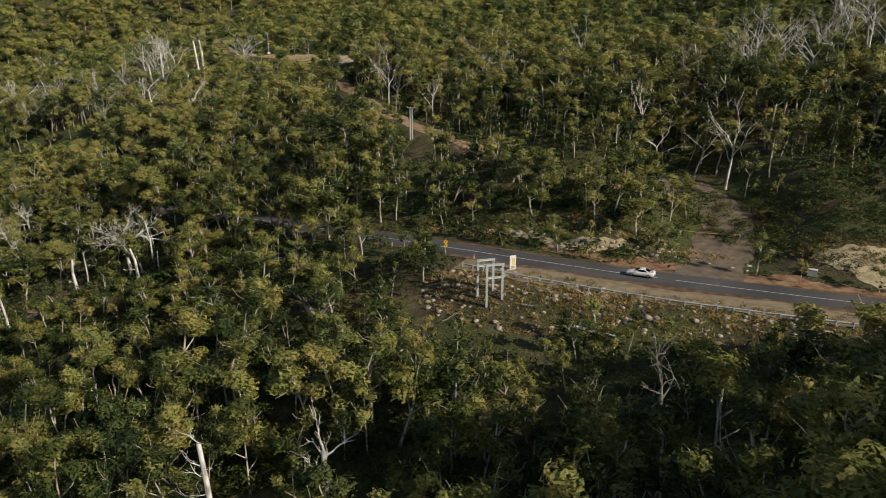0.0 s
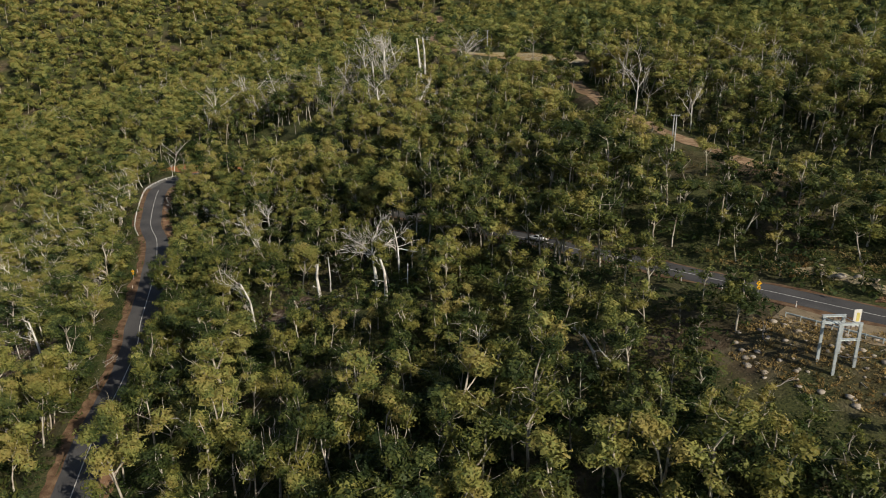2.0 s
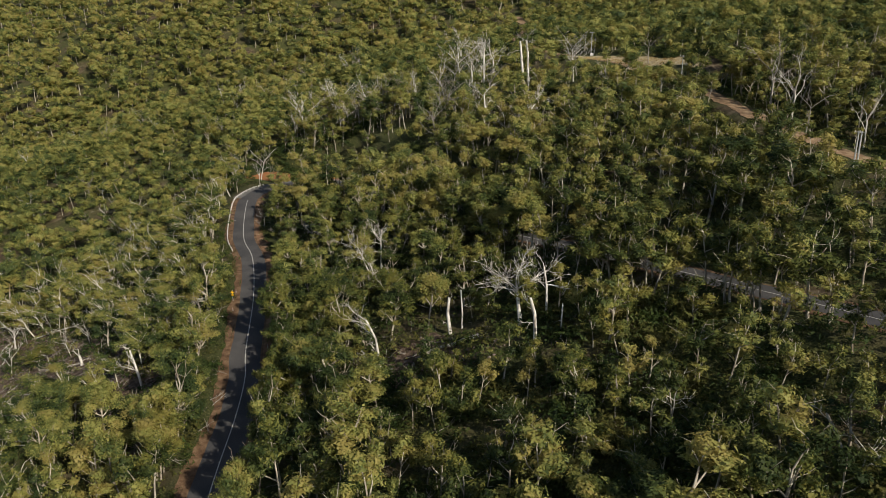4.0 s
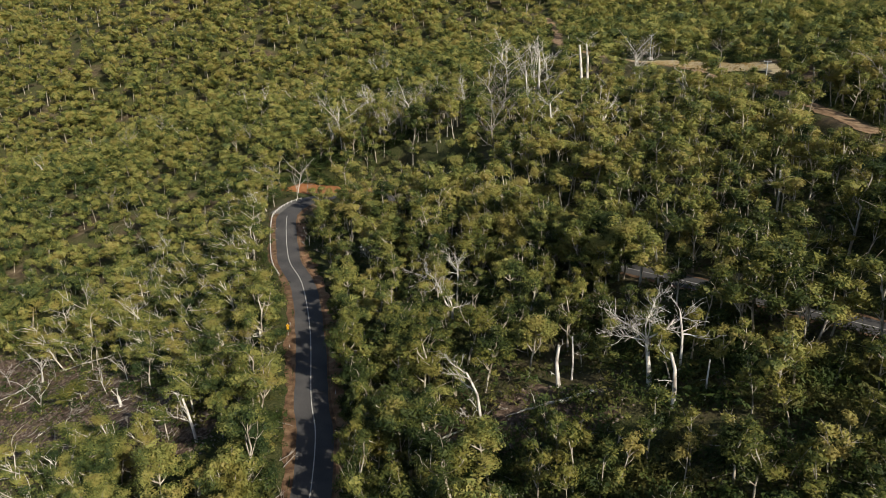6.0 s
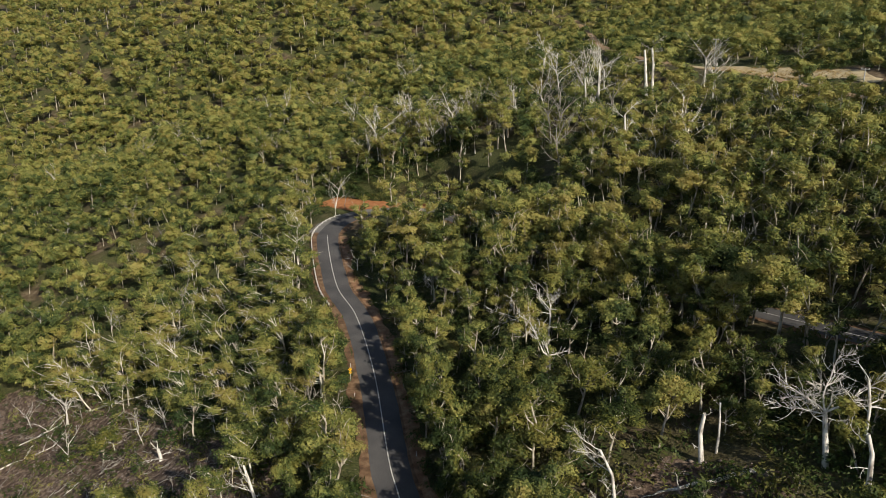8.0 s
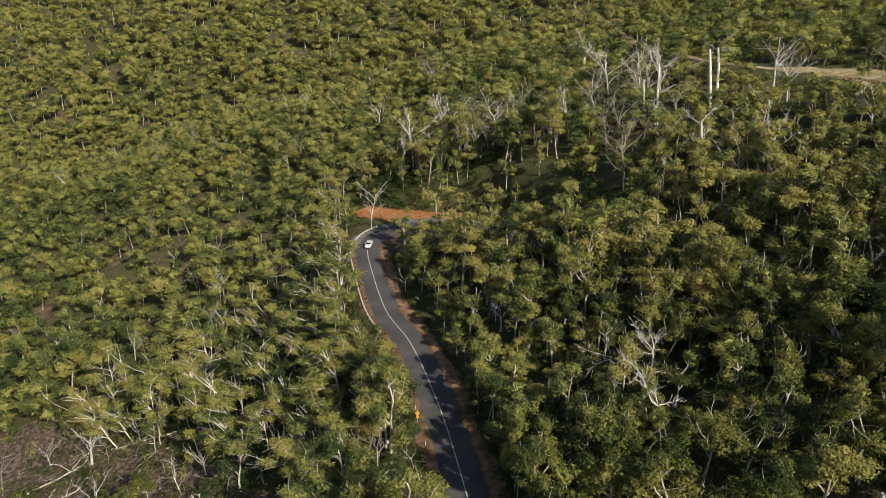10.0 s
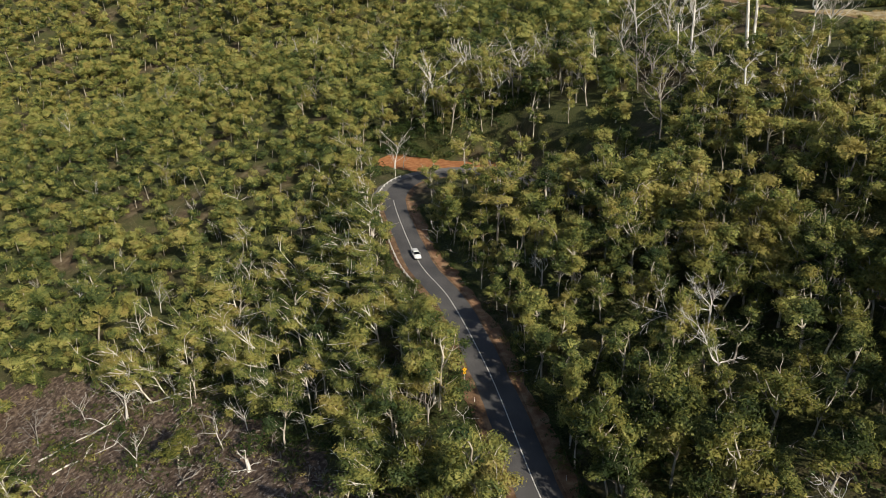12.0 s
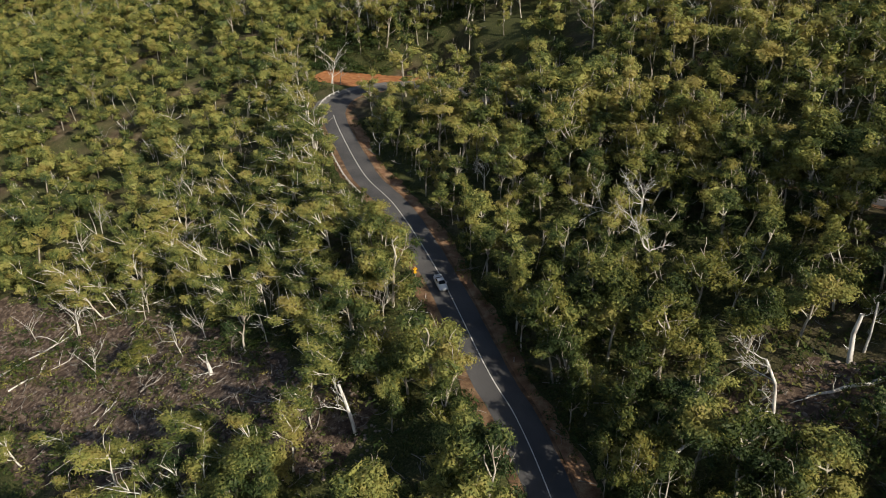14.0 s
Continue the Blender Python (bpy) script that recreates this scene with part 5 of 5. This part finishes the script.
def beside(s_index, off):
    q, t = ROAD[s_index], ROAD[s_index + 1] - ROAD[s_index - 1]
    t = t[:2] / np.linalg.norm(t[:2])
    return q[0] - t[1] * off, q[1] + t[0] * off


for gx0, gy0, off in ((8, 128, 4.4), (3, 131, 4.5), (-2, 134, 4.5), (-7, 138, 4.5), (-56, 178, 4.6), (-59, 180.5, 4.6), (-62, 183, 4.6), (-65, 186, 4.6), (-149, 190, -4.6), (-143, 180, -4.7), (-133, 161, 4.9), (-80, 199, 4.7), (-100, 219, 4.7)):
    guide_post(*beside(near_index(ROAD, gx0, gy0), off))


def road_sign(x, y, turn, plates, label, high):
    s = tagged(new("road_sign"), label, "road sign", "road signs")
    part("post", rod_bm(bmesh.new(), (0, 0, -0.3), (0, 0, high), 0.04), STEEL, s)
    for k, (w, h, zc, diamond) in enumerate(plates):
        m = Matrix.Translation((0, -0.06, zc)) @ (pose(0, 0, 0, 0, 45, 0) if diamond else Matrix())
        plate = part("plate", box_bm(bmesh.new(), (w, 0.03, h), m, 0.01), YELLOW, s)
        bm = bmesh.new()
        box_bm(bm, (w * 0.16, 0.012, h * 0.5), Matrix.Translation((-w * 0.12, -0.082, zc)))
        box_bm(bm, (w * 0.45, 0.012, h * 0.14), Matrix.Translation((w * 0.05, -0.082, zc + h * 0.2)))
        part("symbol", bm, BLACK, plate, "black bent-arrow marking")
    s.matrix_basis = pose(x, y, on_ground(x, y), 0, 0, turn)


road_sign(0.5, 126.6, 10, [(0.62, 0.62, 2.9, True), (0.55, 0.5, 2.15, False)], "yellow diamond warning sign with a plate below", 3.5)
road_sign(-150.4, 183.4, 25, [(0.62, 0.62, 2.6, True), (0.5, 0.45, 1.9, False)], "yellow diamond warning sign with speed plate by the verge", 3.2)
road_sign(-85.2, 197.2, 20, [(0.62, 0.62, 2.6, True), (0.55, 0.5, 1.9, False)], "yellow diamond warning sign among the trees", 3.2)


def totem():
    s = tagged(new("sign_board"), "tall white information board with a yellow panel", "sign board")
    part("board", box_bm(bmesh.new(), (1.15, 0.12, 2.5), Matrix.Translation((0, 0, 1.45)), 0.02), WHITE, s)
    part("yellow_panel", box_bm(bmesh.new(), (0.5, 0.02, 1.3), Matrix.Translation((0.1, -0.075, 1.6)), 0.005), plain("faded_yellow", (0.72, 0.62, 0.2), 0.6), s)
    bm = bmesh.new()
    for k in range(4):
        box_bm(bm, (0.7, 0.012, 0.05), Matrix.Translation((0.0, -0.07, 0.75 - 0.1 * k)))
    part("text_bars", bm, BLACK, s)
    for sx in (-0.45, 0.45):
        part("leg", box_bm(bmesh.new(), (0.08, 0.08, 1.0), Matrix.Translation((sx, 0.02, 0.0))), STEEL, s)
    s.matrix_basis = pose(11.9, 118.6, on_ground(11.9, 118.6), 0, 0, 22)


totem()


def gantry():
    g = tagged(new("steel_frame"), "pale grey steel lattice frame for switchgear", "steel frame")
    bases = [((0, 0), (2.5, 0.75)), ((1.3, -2.5), (3.8, -1.75))]
    ox, oy = 5.6, 110.9
    z0 = on_ground(ox + 1.8, oy - 1.0)
    high = 6.1
    for k, (a, b) in enumerate(bases):
        for q in (a, b):
            zb = on_ground(ox + q[0], oy + q[1]) - z0
            bm = box_bm(bmesh.new(), (0.34, 0.04, high - zb + 0.3), Matrix.Translation((q[0], q[1] - 0.15, (high + zb - 0.3) / 2)))
            box_bm(bm, (0.34, 0.04, high - zb + 0.3), Matrix.Translation((q[0], q[1] + 0.15, (high + zb - 0.3) / 2)))
            box_bm(bm, (0.03, 0.28, high - zb + 0.3), Matrix.Translation((q[0], q[1], (high + zb - 0.3) / 2)))
            part("column", bm, STEEL, g)
        levels = (high, high - 2.1) if k else (high, high - 0.9)
        for zz in levels:
            a3, b3 = Vector((a[0], a[1], zz)), Vector((b[0], b[1], zz))
            d = b3 - a3
            m = Matrix.Translation((a3 + b3) / 2) @ pose(0, 0, 0, 0, 0, math.degrees(math.atan2(d.y, d.x)))
            bm = box_bm(bmesh.new(), (d.length + 0.5, 0.3, 0.05), m @ Matrix.Translation((0, 0, 0.12)))
            box_bm(bm, (d.length + 0.5, 0.3, 0.05), m @ Matrix.Translation((0, 0, -0.12)))
            box_bm(bm, (d.length + 0.5, 0.04, 0.22), m)
            part("beam", bm, STEEL, g)
            for j in range(3):
                p = a3 + d * (0.25 + 0.25 * j)
                bm = bmesh.new()
                for n3 in range(4):
                    rod_bm(bm, p + Vector((0, 0, -0.2 - 0.11 * n3)), p + Vector((0, 0, -0.26 - 0.11 * n3)), 0.1, 0.06, 8)
                rod_bm(bm, p + Vector((0, 0, -0.1)), p + Vector((0, 0, -0.62)), 0.03)
                part("insulator", bm, plain("brown_insulator", (0.22, 0.17, 0.15), 0.3), g)
    for q in (0, 1):
        a, b = bases[0][q], bases[1][q]
        part("brace", rod_bm(bmesh.new(), (a[0], a[1], high - 0.2), (b[0], b[1], high - 0.2), 0.06), STEEL, g)
    g.location = (ox, oy, z0)


gantry()


def power_pole(x, y, high, label, twin=False, arm=2.2):
    p = tagged(new("power_pole"), label, "power pole", "power poles")
    for dx in ((-0.28, 0.28) if twin else (0,)):
        part("shaft", rod_bm(bmesh.new(), (dx, 0, -0.6), (dx, 0, high), 0.19, 0.13, 12), POLEWOOD, p)
    part("crossarm", box_bm(bmesh.new(), (arm, 0.16, 0.16), Matrix.Translation((0, -0.14, high - 0.25)), 0.02), POLEWOOD, p)
    for k in range(3):
        bm = rod_bm(bmesh.new(), ((k - 1) * arm * 0.42, -0.14, high - 0.17), ((k - 1) * arm * 0.42, -0.14, high + 0.12), 0.07, 0.04, 8)
        part("insulator", bm, WHITE, p)
    p.matrix_basis = pose(x, y, on_ground(x, y), 0, 0, -15)


power_pole(-8.5, 196.0, 8.6, "twin grey timber power pole with a crossarm", True)
power_pole(-43.5, 284.5, 7.5, "grey timber power pole beside the dirt track", False)
power_pole(-79.6, 346.0, 9.0, "grey timber power pole at the gravel clearing", False, 2.0)

cab = tagged(new("utility_box"), "pale blue-grey metal utility box on the grass", "utility box")
part("cabinet", box_bm(bmesh.new(), (1.5, 0.9, 1.1), Matrix.Translation((0, 0, 0.5)), 0.03), TEALBOX, cab)
part("lid", box_bm(bmesh.new(), (1.6, 1.0, 0.07), Matrix.Translation((0, 0, 1.08)), 0.02), WHITE, cab)
cab.matrix_basis = pose(60.4, 113.3, on_ground(60.4, 113.3), 0, 0, -28)
box2 = tagged(new("utility_box"), "small white box at the foot of a pole", "utility box")
part("cabinet", box_bm(bmesh.new(), (1.2, 0.8, 1.0), Matrix.Translation((0, 0, 0.45)), 0.03), WHITE, box2)
box2.matrix_basis = pose(-79.0, 343.5, on_ground(-79.0, 343.5))

gate = tagged(new("cable_gate"), "yellow cable strung between two short posts across the driveway", "gate")
ga, gb = Vector((45.5, 135.0, on_ground(45.5, 135.0))), Vector((56.2, 133.2, on_ground(56.2, 133.2)))
for q in (ga, gb):
    part("post", rod_bm(bmesh.new(), q + Vector((0, 0, -0.3)), q + Vector((0, 0, 1.1)), 0.12, 0.1), POLEWOOD, gate)
v, f = [], []
tube([ga + (gb - ga) * u + Vector((0, 0, 0.95 - 0.8 * u * (1 - u))) for u in np.linspace(0, 1, 9)], [0.045] * 9, 6, v, f)
piece("cable", quick_mesh("cable", np.concatenate(v), np.array(f), [ROPE]), gate, "sagging yellow cable")


# ---- the car ----
def car_body():
    """A low two-door coupe along +y, lofted from cross-sections."""
    bm = bmesh.new()
    prof = [(-2.25, 0.42, 0.66, 0.80), (-2.18, 0.30, 0.86, 0.84), (-1.6, 0.24, 0.93, 0.87), (-1.0, 0.24, 0.95, 0.88), (0.0, 0.24, 0.92, 0.88), (0.75, 0.24, 0.90, 0.88), (1.5, 0.24, 0.80, 0.86), (2.1, 0.28, 0.68, 0.80), (2.25, 0.38, 0.58, 0.72)]
    rings = []
    for yy, lo, hi, w in prof:
        ring = [(-w * 0.9, lo), (-w, lo + 0.12), (-w, (lo + hi) / 2 + 0.05), (-w * 0.93, hi - 0.05), (-w * 0.6, hi), (0, hi + 0.025), (w * 0.6, hi), (w * 0.93, hi - 0.05), (w, (lo + hi) / 2 + 0.05), (w, lo + 0.12), (w * 0.9, lo)]
        rings.append([bm.verts.new((a, yy, c)) for a, c in ring])
    for a, b in zip(rings, rings[1:]):
        for k in range(len(a)):
            j = (k + 1) % len(a)
            bm.faces.new((a[k], a[j], b[j], b[k]))
    bm.faces.new(rings[0][::-1])
    bm.faces.new(rings[-1])
    bmesh.ops.recalc_face_normals(bm, faces=bm.faces)
    for fc in bm.faces:
        fc.smooth = True
    return bm


def quad_slab(pts, thick):
    bm = bmesh.new()
    fc = bm.faces.new([bm.verts.new(p) for p in pts])
    bmesh.ops.solidify(bm, geom=[fc], thickness=thick)
    return bm


def wheel(parent, x, y):
    hub = new("wheel")
    hub.parent = parent
    bm = bmesh.new()
    sgn = 1 if x > 0 else -1
    ring = [(0.21, 0.1), (0.30, 0.1), (0.315, 0.06), (0.315, -0.06), (0.30, -0.1), (0.21, -0.1)]
    rows = [[bm.verts.new((w, math.cos(a) * q, math.sin(a) * q)) for q, w in ring] for a in np.arange(20) * 2 * np.pi / 20]
    for k in range(20):
        a, b = rows[k], rows[(k + 1) % 20]
        for j in range(5):
            bm.faces.new((a[j], a[j + 1], b[j + 1], b[j]))
    bmesh.ops.recalc_face_normals(bm, faces=bm.faces)
    part("tyre", bm, RUBBER, hub)
    bm = rod_bm(bmesh.new(), (sgn * 0.02, 0, 0), (sgn * 0.075, 0, 0), 0.215, 0.2, 16)
    for k in range(5):
        box_bm(bm, (0.03, 0.06, 0.2), Matrix.Translation((sgn * 0.085, 0, 0)) @ pose(0, 0, 0, 72 * k) @ Matrix.Translation((0, 0, 0.1)))
    part("rim", bm, ALLOY, hub)
    hub.location = (x, y, 0.315)
    return hub


def build_car():
    car = tagged(new("car"), "white two-door sports coupe with dark tinted windows", "car")
    part("body", car_body(), CARPAINT, car, "glossy white bodywork")
    bm = bmesh.new()
    rings = []
    for zz, y0, y1, w in ((0.88, -1.55, 0.95, 0.78), (1.08, -1.1, 0.52, 0.71), (1.24, -0.72, 0.14, 0.62), (1.30, -0.5, -0.05, 0.52)):
        rings.append([bm.verts.new(p) for p in ((-w, y0, zz), (w, y0, zz), (w, y1, zz), (-w, y1, zz))])
    for a, b in zip(rings, rings[1:]):
        for k in range(4):
            bm.faces.new((a[k], a[(k + 1) % 4], b[(k + 1) % 4], b[k]))
    bm.faces.new(rings[-1])
    bmesh.ops.bevel(bm, geom=list(bm.edges), offset=0.025, segments=1, affect="EDGES")
    part("roof", bm, CARPAINT, car)
    part("windscreen", quad_slab([(-0.70, 0.90, 0.925), (0.70, 0.90, 0.925), (0.57, 0.20, 1.225), (-0.57, 0.20, 1.225)], 0.02), GLASS, car, "dark windscreen")
    part("rear_window", quad_slab([(0.66, -1.47, 0.945), (-0.66, -1.47, 0.945), (-0.55, -0.78, 1.23), (0.55, -0.78, 1.23)], 0.02), GLASS, car, "dark rear window")
    for s in (1, -1):
        part("side_window", quad_slab([(s * 0.775, -1.1, 0.93), (s * 0.775, 0.62, 0.93), (s * 0.655, 0.16, 1.21), (s * 0.655, -0.66, 1.21)], 0.02 * s), GLASS, car, "dark side window")
        part("headlight", box_bm(bmesh.new(), (0.42, 0.10, 0.13), Matrix.Translation((s * 0.50, 2.2, 0.53)), 0.02), CLEARLENS, car)
        part("tail_light", box_bm(bmesh.new(), (0.40, 0.08, 0.15), Matrix.Translation((s * 0.52, -2.235, 0.66)), 0.02), REDLENS, car)
        part("door_mirror", box_bm(bmesh.new(), (0.2, 0.1, 0.13), Matrix.Translation((s * 0.95, 0.55, 0.95)), 0.03), CARPAINT, car)
        part("side_skirt", box_bm(bmesh.new(), (0.06, 2.2, 0.1), Matrix.Translation((s * 0.87, 0.0, 0.22)), 0.02), BLACK, car)
    part("front_bumper", box_bm(bmesh.new(), (1.5, 0.14, 0.12), Matrix.Translation((0, 2.2, 0.33)), 0.03), BLACK, car)
    part("rear_bumper", box_bm(bmesh.new(), (1.55, 0.12, 0.16), Matrix.Translation((0, -2.22, 0.38)), 0.03), BLACK, car)
    sp = box_bm(bmesh.new(), (1.5, 0.24, 0.04), Matrix.Translation((0, -2.0, 1.06)), 0.015)
    for s in (1, -1):
        box_bm(sp, (0.05, 0.14, 0.16), Matrix.Translation((s * 0.6, -2.0, 0.96)))
    part("spoiler", sp, CARPAINT, car)
    car.scale = (1.04, 1.04, 1.06)
    wheels = [wheel(car, s * 0.78, yy) for s in (1, -1) for yy in (1.38, -1.32)]
    return car, wheels


CAR, WHEELS = build_car()
ARC = np.concatenate([[0], np.cumsum(np.linalg.norm(np.diff(ROAD, axis=0), axis=1))])


def along(x, y):
    return ARC[near_index(ROAD, x, y)]


# seconds and plan place of the car on the road
DRIVE_TIMES = [(t, along(x, y)) for t, x, y in ((0.0, 33, 115.5), (0.6, 12.0, 126.1), (1.2, -8.2, 139.2), (1.8, -29.2, 156.1), (2.4, -49.4, 172.5), (10.3, -192.6, 259.5), (11.0, -187.3, 249.3), (12.0, -175.9, 229.7), (13.0, -160.5, 209.8), (14.0, -144.7, 183.5))]


def car_pose(s, side=0.0):
    p = np.array([np.interp(s, ARC, ROAD[:, k]) for k in range(3)])
    q = np.array([np.interp(s + 1.5, ARC, ROAD[:, k]) for k in range(3)]) - np.array([np.interp(s - 1.5, ARC, ROAD[:, k]) for k in range(3)])
    yaw = math.degrees(math.atan2(-q[0], q[1]))
    pitch = math.degrees(math.atan2(q[2], math.hypot(q[0], q[1])))
    h = np.array((-q[1], q[0])) / math.hypot(q[0], q[1])
    return pose(p[0] + h[0] * side, p[1] + h[1] * side, p[2] + 0.035, pitch, 0, yaw)


def motions():
    ts = np.array([a for a, _ in DRIVE_TIMES])
    ss = np.array([b for _, b in DRIVE_TIMES])
    slope = np.gradient(ss, ts)
    rows = []
    for t in np.arange(0, 14.001, 0.25):
        k = min(max(int(np.searchsorted(ts, t, "right")) - 1, 0), len(ts) - 2)
        hh = ts[k + 1] - ts[k]
        u = (t - ts[k]) / hh
        s = (2 * u ** 3 - 3 * u ** 2 + 1) * ss[k] + (u ** 3 - 2 * u ** 2 + u) * hh * slope[k] + (3 * u ** 2 - 2 * u ** 3) * ss[k + 1] + (u ** 3 - u ** 2) * hh * slope[k + 1]
        side = float(np.interp(t, [0, 10, 12.3, 13], [0.1, 0.1, 0.1, -0.9]))
        rows.append((float(t), car_pose(s, side)))
    walk(CAR, rows)


motions()
